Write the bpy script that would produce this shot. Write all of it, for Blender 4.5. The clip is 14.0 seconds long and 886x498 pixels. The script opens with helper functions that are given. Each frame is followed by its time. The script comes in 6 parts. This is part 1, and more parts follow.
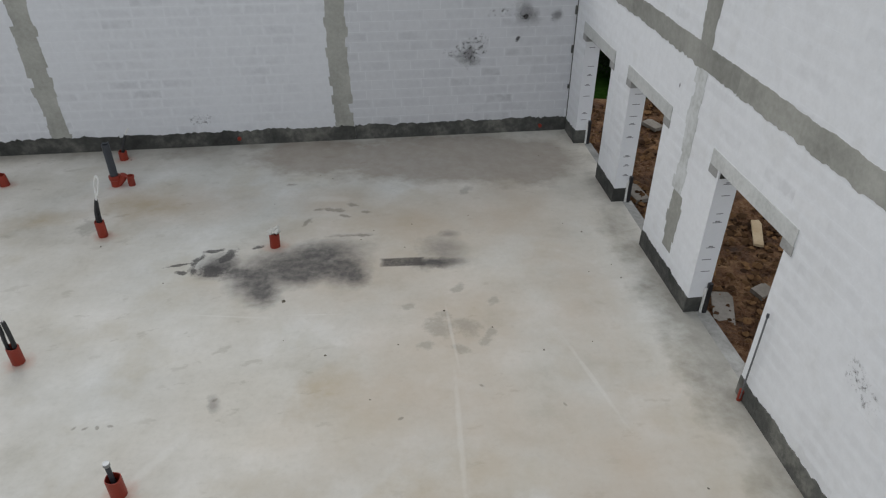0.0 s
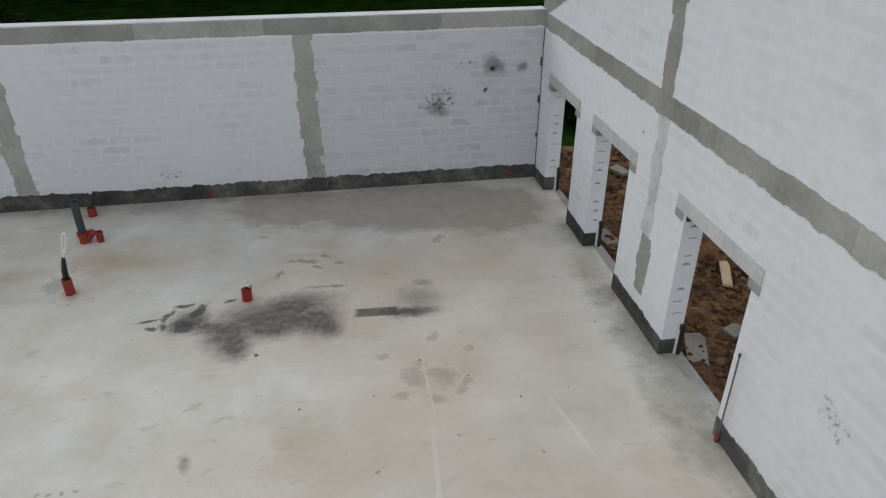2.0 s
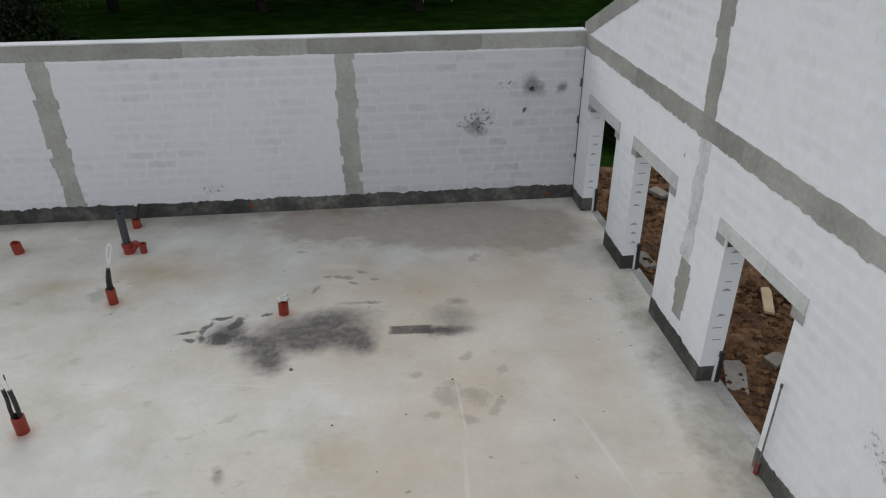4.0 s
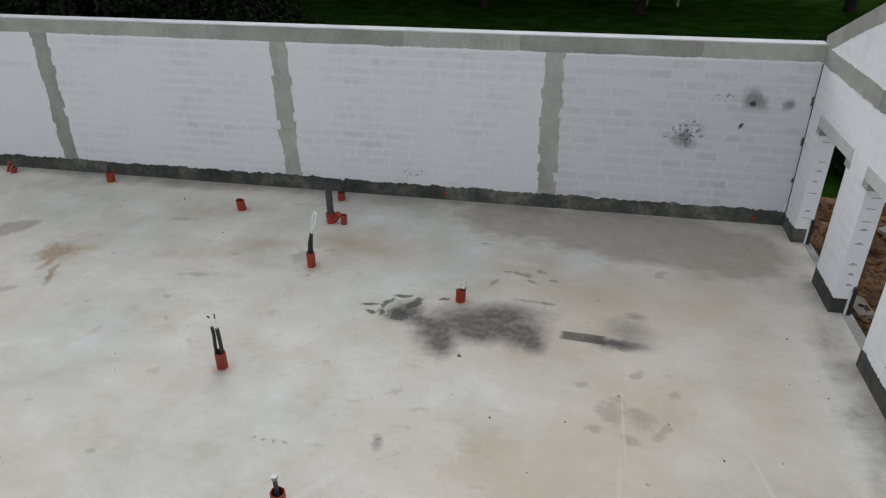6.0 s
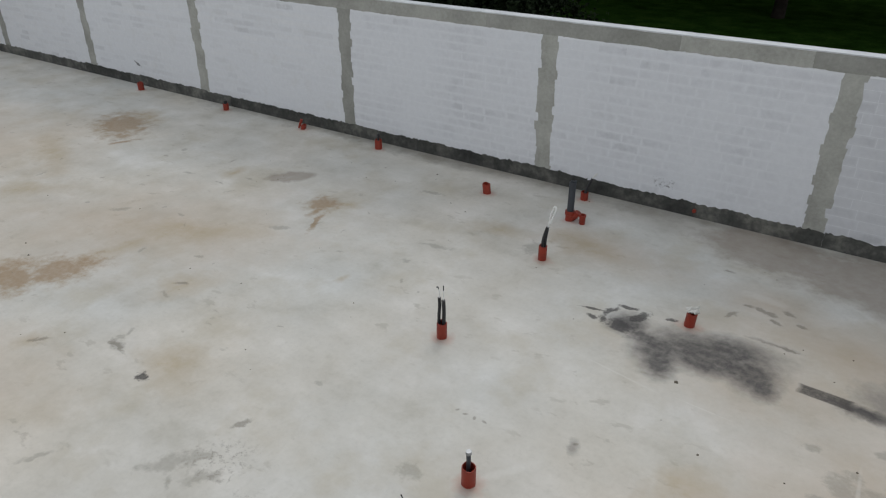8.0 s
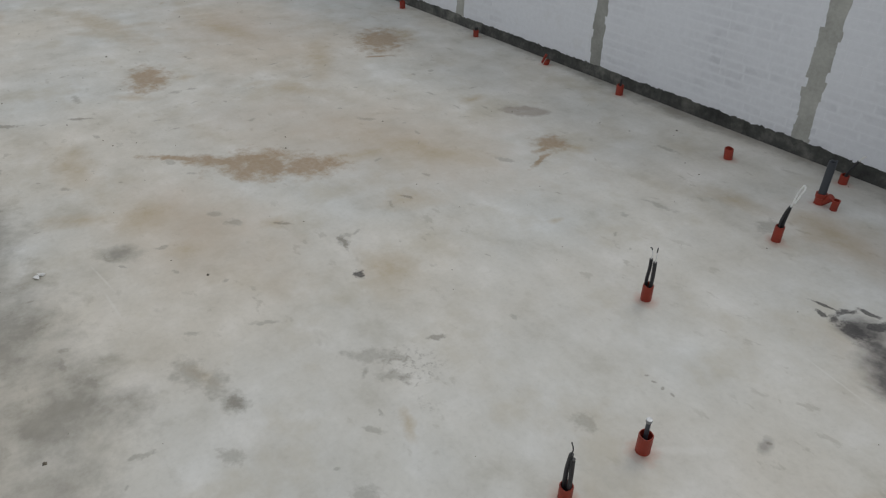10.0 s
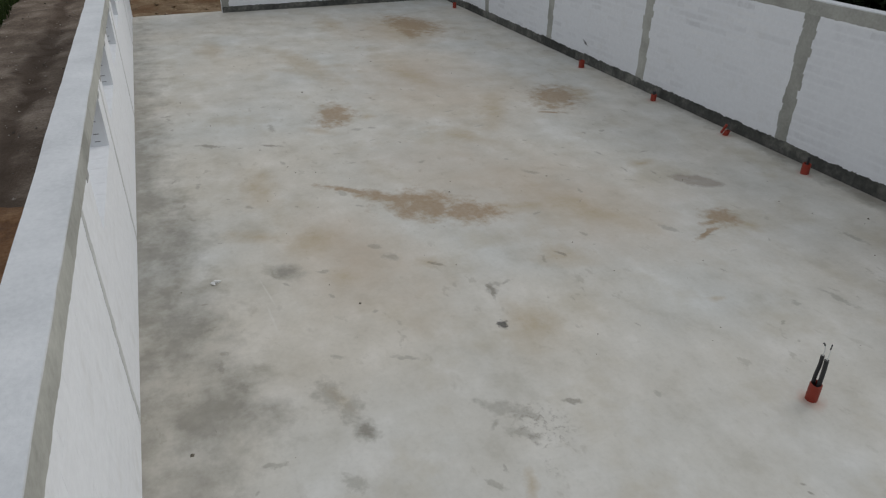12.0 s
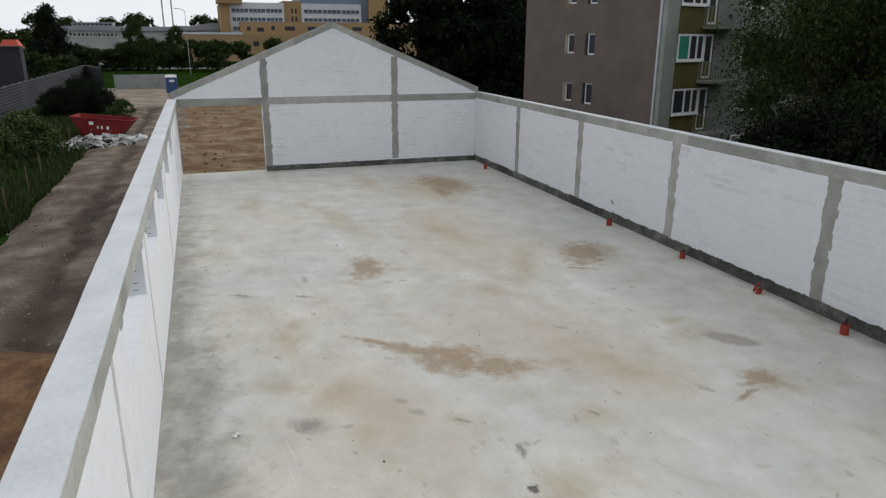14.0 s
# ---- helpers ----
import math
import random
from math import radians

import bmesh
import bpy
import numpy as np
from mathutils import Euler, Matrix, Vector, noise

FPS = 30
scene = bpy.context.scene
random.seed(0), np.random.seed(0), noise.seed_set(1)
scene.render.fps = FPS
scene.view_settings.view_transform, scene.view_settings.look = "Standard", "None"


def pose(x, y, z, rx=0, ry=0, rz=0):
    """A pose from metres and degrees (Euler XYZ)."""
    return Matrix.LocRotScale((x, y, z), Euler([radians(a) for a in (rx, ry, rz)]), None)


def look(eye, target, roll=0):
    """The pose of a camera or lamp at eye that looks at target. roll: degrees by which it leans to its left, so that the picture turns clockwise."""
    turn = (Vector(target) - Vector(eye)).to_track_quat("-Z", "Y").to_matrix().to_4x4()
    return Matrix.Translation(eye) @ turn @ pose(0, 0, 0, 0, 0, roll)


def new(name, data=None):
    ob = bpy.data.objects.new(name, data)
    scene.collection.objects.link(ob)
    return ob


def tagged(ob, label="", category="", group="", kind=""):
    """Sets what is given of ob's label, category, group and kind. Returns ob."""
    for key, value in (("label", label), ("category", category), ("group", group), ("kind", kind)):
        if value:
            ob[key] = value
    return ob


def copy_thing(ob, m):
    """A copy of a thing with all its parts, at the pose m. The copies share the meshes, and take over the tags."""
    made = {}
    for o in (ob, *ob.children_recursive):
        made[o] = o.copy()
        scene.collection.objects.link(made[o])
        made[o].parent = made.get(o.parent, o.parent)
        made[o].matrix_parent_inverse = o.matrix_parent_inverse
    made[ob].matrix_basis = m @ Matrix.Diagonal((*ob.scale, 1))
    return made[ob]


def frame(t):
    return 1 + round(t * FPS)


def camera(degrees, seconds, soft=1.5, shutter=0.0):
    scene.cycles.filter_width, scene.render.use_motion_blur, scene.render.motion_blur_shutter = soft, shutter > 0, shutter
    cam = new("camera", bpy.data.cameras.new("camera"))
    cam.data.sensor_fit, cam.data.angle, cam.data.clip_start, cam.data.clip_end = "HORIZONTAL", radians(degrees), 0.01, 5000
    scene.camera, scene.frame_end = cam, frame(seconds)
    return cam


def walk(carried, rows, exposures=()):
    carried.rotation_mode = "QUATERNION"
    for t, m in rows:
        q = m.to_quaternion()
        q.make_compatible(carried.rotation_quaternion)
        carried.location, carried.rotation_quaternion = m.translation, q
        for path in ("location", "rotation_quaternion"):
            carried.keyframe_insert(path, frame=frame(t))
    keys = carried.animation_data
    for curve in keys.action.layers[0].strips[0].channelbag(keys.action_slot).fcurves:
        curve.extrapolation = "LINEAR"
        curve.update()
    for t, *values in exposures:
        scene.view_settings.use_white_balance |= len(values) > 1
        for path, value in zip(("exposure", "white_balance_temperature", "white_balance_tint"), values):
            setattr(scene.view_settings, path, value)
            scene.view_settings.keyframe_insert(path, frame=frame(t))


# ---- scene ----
cam = camera(65.37, 14.0, soft=1.2)
PATH = [
    (0, (-4.077, -12.958, 5.988), (-3.8839, -11.3123, 4.8688), 0.12),
    (0.5, (-4.079, -12.948, 5.991), (-3.8220, -11.3107, 4.8721), 0.07),
    (1, (-4.074, -12.940, 6.007), (-3.8071, -11.2930, 4.9049), -0.01),
    (1.5, (-4.061, -12.967, 6.002), (-3.7893, -11.2893, 4.9476), 0.03),
    (2, (-4.060, -12.974, 6.001), (-3.7842, -11.2648, 4.9997), -0.03),
    (2.2, (-4.060, -12.971, 6.012), (-3.7825, -11.2469, 5.0360), -0.16),
    (4.3, (-4.076, -12.955, 6.038), (-3.9478, -11.2045, 5.0791), -0.41),
    (4.5, (-4.071, -12.938, 6.042), (-3.9843, -11.1868, 5.0803), -0.47),
    (5, (-4.038, -12.917, 6.053), (-4.0603, -11.1637, 5.0916), -0.38),
    (5.5, (-4.044, -12.923, 6.023), (-4.2118, -11.1760, 5.0633), -0.44),
    (6, (-4.038, -12.944, 6.009), (-4.3890, -11.2236, 5.0521), -0.43),
    (6.5, (-4.044, -12.951, 6.028), (-4.5564, -11.2749, 5.0649), -0.30),
    (7, (-4.043, -12.949, 6.020), (-4.7122, -11.3292, 5.0565), -0.15),
    (7.5, (-4.049, -12.948, 6.013), (-4.8683, -11.3987, 5.0491), -0.03),
    (8, (-4.054, -12.956, 6.007), (-5.0127, -11.4892, 5.0431), 0.06),
    (8.5, (-4.052, -12.960, 6.011), (-5.1331, -11.5939, 5.0289), 0.14),
    (10.8, (-4.048, -12.948, 6.013), (-5.4720, -12.1246, 4.8753), 0.23),
    (11, (-4.046, -12.952, 6.022), (-5.4918, -12.1565, 4.8917), 0.27),
    (11.5, (-4.053, -12.955, 6.021), (-5.5810, -12.2457, 4.9421), 0.31),
    (12, (-4.056, -12.948, 6.027), (-5.6708, -12.3055, 5.0369), 0.31),
    (12.5, (-4.066, -12.935, 6.026), (-5.7442, -12.3077, 5.1382), 0.33),
    (13, (-4.076, -12.939, 6.025), (-5.8053, -12.3078, 5.2423), 0.32),
    (13.5, (-4.098, -12.943, 6.033), (-5.8717, -12.3121, 5.3586), 0.31),
    (14, (-4.104, -12.936, 6.039), (-5.9114, -12.3130, 5.4500), 0.30),
]
walk(cam, [(t, look(eye, target, roll)) for t, eye, target, roll in PATH],
     exposures=[(0, -0.13), (2.2, -0.12), (5, -0.04), (6, 0.0), (7.5, -0.05), (8.7, -0.21), (11, -0.38), (12.3, -0.44), (13.3, -0.24), (14, -0.02)])

# ---- sky, sun and exposure ----
world = bpy.data.worlds.new("overcast_sky")
scene.world = world
world.use_nodes = True
wn, wl = world.node_tree.nodes, world.node_tree.links
sky = wn.new("ShaderNodeTexSky")
sky.sky_type = "NISHITA"
sky.sun_disc = False
SUN_ELEVATION, SUN_AZIMUTH = radians(34), radians(-18)
sky.sun_elevation, sky.sun_rotation = SUN_ELEVATION, SUN_AZIMUTH
grey = wn.new("ShaderNodeHueSaturation")
grey.inputs["Saturation"].default_value = 0.3
wl.new(sky.outputs["Color"], grey.inputs["Color"])
# a closed, slightly uneven layer of cloud in front of the clear sky
wtc = wn.new("ShaderNodeTexCoord")
cloud = wn.new("ShaderNodeTexNoise")
cloud.inputs["Scale"].default_value, cloud.inputs["Detail"].default_value = 2.2, 5
wl.new(wtc.outputs["Generated"], cloud.inputs["Vector"])
layer = wn.new("ShaderNodeValToRGB")
layer.color_ramp.elements[0].position, layer.color_ramp.elements[0].color = 0.3, (7.44, 7.87, 8.54, 1)
layer.color_ramp.elements[1].position, layer.color_ramp.elements[1].color = 0.7, (8.78, 9.15, 9.7, 1)
wl.new(cloud.outputs["Fac"], layer.inputs["Fac"])
over = wn.new("ShaderNodeMix")
over.data_type = "RGBA"
over.inputs[0].default_value = 0.85
wl.new(grey.outputs["Color"], over.inputs[6])
# thinner and brighter low over the horizon
wxyz = wn.new("ShaderNodeSeparateXYZ")
wl.new(wtc.outputs["Generated"], wxyz.inputs[0])
low_sky = wn.new("ShaderNodeValToRGB")
low_sky.color_ramp.elements[0].position, low_sky.color_ramp.elements[0].color = 0.02, (1.0, 1.0, 0.99, 1)
low_sky.color_ramp.elements[1].position, low_sky.color_ramp.elements[1].color = 0.30, (0.82, 0.82, 0.82, 1)
wl.new(wxyz.outputs["Z"], low_sky.inputs["Fac"])
thin = wn.new("ShaderNodeMix")
thin.data_type, thin.blend_type = "RGBA", "MULTIPLY"
thin.inputs[0].default_value = 1.0
wl.new(layer.outputs["Color"], thin.inputs[6])
wl.new(low_sky.outputs["Color"], thin.inputs[7])
wl.new(thin.outputs[2], over.inputs[7])
wl.new(over.outputs[2], wn["Background"].inputs["Color"])
wn["Background"].inputs["Strength"].default_value = 0.11
sun = new("sun", bpy.data.lights.new("sun", "SUN"))
sun.data.energy, sun.data.angle, sun.data.color = 1.6, radians(40), (1.0, 0.98, 0.95)
sun.matrix_world = look((0, 0, 0), (-math.sin(SUN_AZIMUTH) * math.cos(SUN_ELEVATION), -math.cos(SUN_AZIMUTH) * math.cos(SUN_ELEVATION), -math.sin(SUN_ELEVATION)))
sun.location = (0, 0, 40)
scene.view_settings.exposure = 0.0

# ---- plan, in metres ----
LONG, DEEP = 36.8, 14.05           # inside of the hall: x from -LONG to 0, y from -DEEP to 0
THICK = 0.28                       # walls
BEAM_LOW, BEAM_TOP = 3.12, 3.42    # ring beam
PLINTH = 0.30
COURSE, BLOCK = 0.187, 0.56        # aerated concrete blocks
SLOPE, EAVE = 0.42, 3.60           # top line of the gables
GROUND = -0.32
SKEW = 0.009                       # the near gable is not quite square to the long walls
RNG = random.Random(7)


# ---- building blocks of geometry ----
class Geo:
    """Vertices and faces of one mesh."""

    def __init__(self):
        self.v, self.f = [], []

    def add(self, verts, faces):
        b = len(self.v)
        self.v.extend(tuple(p) for p in verts)
        self.f.extend(tuple(i + b for i in f) for f in faces)
        return self

    def box(self, x0, y0, z0, x1, y1, z1):
        x0, x1, y0, y1, z0, z1 = min(x0, x1), max(x0, x1), min(y0, y1), max(y0, y1), min(z0, z1), max(z0, z1)
        return self.add([(x0, y0, z0), (x1, y0, z0), (x1, y1, z0), (x0, y1, z0), (x0, y0, z1), (x1, y0, z1), (x1, y1, z1), (x0, y1, z1)],
                        [(0, 3, 2, 1), (4, 5, 6, 7), (0, 1, 5, 4), (1, 2, 6, 5), (2, 3, 7, 6), (3, 0, 4, 7)])

    def prism(self, outline, to_world, n0, n1):
        """A solid whose outline is drawn in a wall's own (u, z), between the depths n0 and n1."""
        k = len(outline)
        verts = [to_world(u, n0, z) for u, z in outline] + [to_world(u, n1, z) for u, z in outline]
        return self.add(verts, [tuple(range(k)), tuple(range(2 * k - 1, k - 1, -1))] + [(i, (i + 1) % k, k + (i + 1) % k, k + i) for i in range(k)])

    def tube(self, path, radii, sides=10, caps=True):
        """A round bar along a path."""
        path = [Vector(p) for p in path]
        if not isinstance(radii, (list, tuple)):
            radii = [radii] * len(path)
        rings, ref = [], Vector((0.31, 0.95, 0.08))
        for i, p in enumerate(path):
            d = (path[min(i + 1, len(path) - 1)] - path[max(i - 1, 0)]).normalized()
            a = d.cross(ref if abs(d.dot(ref)) < 0.9 else Vector((1, 0, 0))).normalized()
            b = d.cross(a)
            rings.append([p + radii[i] * (math.cos(t) * a + math.sin(t) * b) for t in (2 * math.pi * j / sides for j in range(sides))])
        verts = [q for r in rings for q in r]
        faces = [(i * sides + j, i * sides + (j + 1) % sides, (i + 1) * sides + (j + 1) % sides, (i + 1) * sides + j) for i in range(len(path) - 1) for j in range(sides)]
        if caps:
            faces += [tuple(range(sides)), tuple(range((len(path) - 1) * sides, len(path) * sides))]
        return self.add(verts, faces)

    def lathe(self, profile, sides=20, centre=(0, 0)):
        """A turned form: profile is a list of (radius, z)."""
        verts = [(centre[0] + r * math.cos(2 * math.pi * j / sides), centre[1] + r * math.sin(2 * math.pi * j / sides), z) for r, z in profile for j in range(sides)]
        return self.add(verts, [(i * sides + j, i * sides + (j + 1) % sides, (i + 1) * sides + (j + 1) % sides, (i + 1) * sides + j)
                                for i in range(len(profile) - 1) for j in range(sides)])


def make(name, geo, material, parent=None, label="", smooth=False, fix=True):
    me = bpy.data.meshes.new(name)
    me.from_pydata(geo.v, [], geo.f)
    if fix:
        bm = bmesh.new()
        bm.from_mesh(me)
        bmesh.ops.recalc_face_normals(bm, faces=bm.faces)
        bm.to_mesh(me)
        bm.free()
    if smooth:
        me.shade_smooth()
    me.materials.append(material)
    ob = new(name, me)
    if parent:
        ob.parent = parent
    if label:
        ob["label"] = label
    return ob


def thing(name, label, category, group="", kind="", at=None):
    ob = new(name)
    ob.empty_display_size = 0.2
    if at is not None:
        ob.matrix_world = at
    return tagged(ob, label, category, group, kind)


# ---- materials ----
def nodes_of(name):
    m = bpy.data.materials.new(name)
    m.use_nodes = True
    return m, m.node_tree.nodes, m.node_tree.links, m.node_tree.nodes["Principled BSDF"]


def noise_of(n, l, place, scale, detail=4.0, rough=0.55):
    t = n.new("ShaderNodeTexNoise")
    t.inputs["Scale"].default_value, t.inputs["Detail"].default_value, t.inputs["Roughness"].default_value = scale, detail, rough
    l.new(place, t.inputs["Vector"])
    return t.outputs["Fac"]


def ramp_of(n, l, fac, stops):
    r = n.new("ShaderNodeValToRGB")
    while len(r.color_ramp.elements) < len(stops):
        r.color_ramp.elements.new(0.5)
    for e, (p, c) in zip(r.color_ramp.elements, stops):
        e.position, e.color = p, (*c, 1) if len(c) == 3 else (c[0], c[0], c[0], 1)
    l.new(fac, r.inputs["Fac"])
    return r.outputs["Color"]


def mix_of(n, l, fac, a, b, kind="MIX"):
    m = n.new("ShaderNodeMix")
    m.data_type, m.blend_type = "RGBA", kind
    for key, value in (("Factor", fac), ("A", a), ("B", b)):
        s = [i for i in m.inputs if i.name == key and (i.type == "VALUE" if key == "Factor" else i.type == "RGBA")][0]
        if isinstance(value, (int, float)):
            s.default_value = value
        elif isinstance(value, tuple):
            s.default_value = (*value, 1)
        else:
            l.new(value, s)
    return [o for o in m.outputs if o.type == "RGBA"][0]


def maths(n, l, op, a, b=0.0, clamp=False):
    m = n.new("ShaderNodeMath")
    m.operation, m.use_clamp = op, clamp
    for i, v in enumerate((a, b)):
        if isinstance(v, (int, float)):
            m.inputs[i].default_value = v
        else:
            l.new(v, m.inputs[i])
    return m.outputs[0]


def surface(name, low, mid, high, coarse=0.8, fine=25.0, rough=0.85, bump=0.3, relief=0.01, each=0.0, metal=0.0, spots=None):
    """A weathered surface: colour from a coarse and a fine noise, grain as bump; each: how much single pieces differ in tone."""
    m, n, l, p = nodes_of(name)
    at = n.new("ShaderNodeNewGeometry").outputs["Position"]
    a, b = noise_of(n, l, at, coarse, 5), noise_of(n, l, at, fine, 6, 0.65)
    both = maths(n, l, "ADD", maths(n, l, "MULTIPLY", a, 0.65), maths(n, l, "MULTIPLY", b, 0.35))
    colour = ramp_of(n, l, both, [(0.33, low), (0.5, mid), (0.67, high)])
    if each:
        r = n.new("ShaderNodeObjectInfo").outputs["Random"]
        tone = ramp_of(n, l, r, [(0.0, (1 - each,)), (1.0, (1 + each * 0.6,))])
        colour = mix_of(n, l, 1.0, colour, tone, "MULTIPLY")
    if spots:
        s = noise_of(n, l, at, spots[1], 3)
        colour = mix_of(n, l, ramp_of(n, l, s, [(spots[2], (0.0,)), (spots[2] + 0.06, (spots[3],))]), colour, spots[0])
    l.new(colour, p.inputs["Base Color"])
    p.inputs["Roughness"].default_value, p.inputs["Metallic"].default_value = rough, metal
    if rough >= 1:
        p.inputs["Specular IOR Level"].default_value = 0.1
    bp = n.new("ShaderNodeBump")
    bp.inputs["Strength"].default_value, bp.inputs["Distance"].default_value = bump, relief
    l.new(b, bp.inputs["Height"])
    l.new(bp.outputs["Normal"], p.inputs["Normal"])
    return m


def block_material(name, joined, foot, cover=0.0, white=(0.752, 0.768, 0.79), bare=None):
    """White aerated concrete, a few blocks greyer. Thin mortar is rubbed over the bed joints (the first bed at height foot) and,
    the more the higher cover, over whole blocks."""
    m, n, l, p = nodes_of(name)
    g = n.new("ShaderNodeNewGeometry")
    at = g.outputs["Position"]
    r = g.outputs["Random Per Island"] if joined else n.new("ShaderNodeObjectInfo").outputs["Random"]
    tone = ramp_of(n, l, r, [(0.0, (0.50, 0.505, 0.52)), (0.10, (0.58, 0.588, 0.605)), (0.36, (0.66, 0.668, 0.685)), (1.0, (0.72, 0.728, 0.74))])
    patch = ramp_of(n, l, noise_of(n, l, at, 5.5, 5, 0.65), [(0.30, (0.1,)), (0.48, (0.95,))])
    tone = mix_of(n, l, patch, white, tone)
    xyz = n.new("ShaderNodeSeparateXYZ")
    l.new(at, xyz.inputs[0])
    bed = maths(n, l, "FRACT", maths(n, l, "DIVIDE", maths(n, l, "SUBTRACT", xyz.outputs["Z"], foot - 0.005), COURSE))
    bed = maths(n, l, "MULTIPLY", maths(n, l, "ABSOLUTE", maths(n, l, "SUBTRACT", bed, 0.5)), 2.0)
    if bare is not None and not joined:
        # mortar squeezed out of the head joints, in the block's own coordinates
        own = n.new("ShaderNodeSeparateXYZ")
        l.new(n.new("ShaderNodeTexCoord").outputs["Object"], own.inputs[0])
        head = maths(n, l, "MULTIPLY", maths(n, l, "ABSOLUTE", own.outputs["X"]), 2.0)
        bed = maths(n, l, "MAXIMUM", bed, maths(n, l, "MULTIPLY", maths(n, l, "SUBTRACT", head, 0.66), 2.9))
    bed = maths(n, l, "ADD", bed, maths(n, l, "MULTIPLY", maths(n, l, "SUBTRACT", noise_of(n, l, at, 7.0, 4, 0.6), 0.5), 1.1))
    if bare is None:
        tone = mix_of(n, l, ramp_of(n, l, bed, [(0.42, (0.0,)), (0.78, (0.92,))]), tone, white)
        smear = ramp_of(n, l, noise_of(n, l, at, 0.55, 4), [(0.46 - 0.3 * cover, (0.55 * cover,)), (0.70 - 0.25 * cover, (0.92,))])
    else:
        # grey faces between smeared joints; the bay nearest the corner was hardly rubbed over at all, and its white is
        # darker
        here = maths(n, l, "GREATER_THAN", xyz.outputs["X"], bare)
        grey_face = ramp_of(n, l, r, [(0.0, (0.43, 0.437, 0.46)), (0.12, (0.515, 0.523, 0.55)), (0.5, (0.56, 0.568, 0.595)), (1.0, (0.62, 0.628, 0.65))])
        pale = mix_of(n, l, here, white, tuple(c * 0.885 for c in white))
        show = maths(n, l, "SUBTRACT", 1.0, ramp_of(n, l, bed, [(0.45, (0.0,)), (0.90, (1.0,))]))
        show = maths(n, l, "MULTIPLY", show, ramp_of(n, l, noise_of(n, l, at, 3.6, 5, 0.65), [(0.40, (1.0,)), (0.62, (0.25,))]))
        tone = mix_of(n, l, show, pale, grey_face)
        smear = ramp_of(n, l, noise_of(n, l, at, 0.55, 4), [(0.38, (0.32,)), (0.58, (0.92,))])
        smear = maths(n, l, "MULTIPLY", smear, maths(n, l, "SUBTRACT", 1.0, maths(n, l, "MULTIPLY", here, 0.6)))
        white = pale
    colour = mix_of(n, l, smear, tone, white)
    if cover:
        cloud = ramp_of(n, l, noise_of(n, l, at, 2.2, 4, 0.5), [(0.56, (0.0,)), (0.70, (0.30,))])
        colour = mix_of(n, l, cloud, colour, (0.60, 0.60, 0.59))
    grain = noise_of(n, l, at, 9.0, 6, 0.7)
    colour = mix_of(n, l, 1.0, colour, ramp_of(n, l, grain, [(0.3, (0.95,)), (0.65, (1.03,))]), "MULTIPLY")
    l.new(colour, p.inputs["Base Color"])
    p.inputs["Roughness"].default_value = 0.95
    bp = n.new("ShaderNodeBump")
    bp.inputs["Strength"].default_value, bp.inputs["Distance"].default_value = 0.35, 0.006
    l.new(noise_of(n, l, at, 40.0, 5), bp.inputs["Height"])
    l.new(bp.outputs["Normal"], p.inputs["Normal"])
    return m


def stain_material(name, colour, most=0.8, gain=1.6, ragged=1.4, scale=2.2, speckle=0.0, rough=0.9):
    """A stain of ragged, broken outline; the rest of its sheet is clear."""
    m, n, l, p = nodes_of(name)
    at = n.new("ShaderNodeNewGeometry").outputs["Position"]
    tc = n.new("ShaderNodeTexCoord").outputs["Object"]
    warp = n.new("ShaderNodeTexNoise")
    warp.inputs["Scale"].default_value, warp.inputs["Detail"].default_value = scale * 0.7, 4
    l.new(at, warp.inputs["Vector"])
    off, add, ln = n.new("ShaderNodeVectorMath"), n.new("ShaderNodeVectorMath"), n.new("ShaderNodeVectorMath")
    off.operation, add.operation, ln.operation = "MULTIPLY_ADD", "ADD", "LENGTH"
    l.new(warp.outputs["Color"], off.inputs[0])
    off.inputs[1].default_value, off.inputs[2].default_value = (2.0, 2.0, 0), (-1.0, -1.0, 0)
    l.new(tc, add.inputs[0])
    l.new(off.outputs[0], add.inputs[1])
    l.new(add.outputs[0], ln.inputs[0])
    nz = maths(n, l, "MULTIPLY", maths(n, l, "SUBTRACT", noise_of(n, l, at, scale * 1.9, 7, 0.66), 0.5), ragged * 1.6)
    v = maths(n, l, "ADD", maths(n, l, "SUBTRACT", 0.85, ln.outputs["Value"]), nz)
    a = maths(n, l, "MULTIPLY", v, gain, True)
    flat = n.new("ShaderNodeVectorMath")
    flat.operation = "LENGTH"
    l.new(tc, flat.inputs[0])
    a = maths(n, l, "MULTIPLY", a, ramp_of(n, l, maths(n, l, "MULTIPLY", flat.outputs["Value"], 0.5), [(0.60, (1.0,)), (0.84, (0.0,))]))
    if speckle:
        a = maths(n, l, "MULTIPLY", a, ramp_of(n, l, noise_of(n, l, at, speckle, 5, 0.75), [(0.52, (0.0,)), (0.66, (1.0,))]))
    a = maths(n, l, "MULTIPLY", a, most, True)
    fine = noise_of(n, l, at, 18, 5)
    l.new(mix_of(n, l, 1.0, colour, ramp_of(n, l, fine, [(0.3, (0.8,)), (0.7, (1.2,))]), "MULTIPLY"), p.inputs["Base Color"])
    l.new(a, p.inputs["Alpha"])
    p.inputs["Roughness"].default_value = rough
    return m


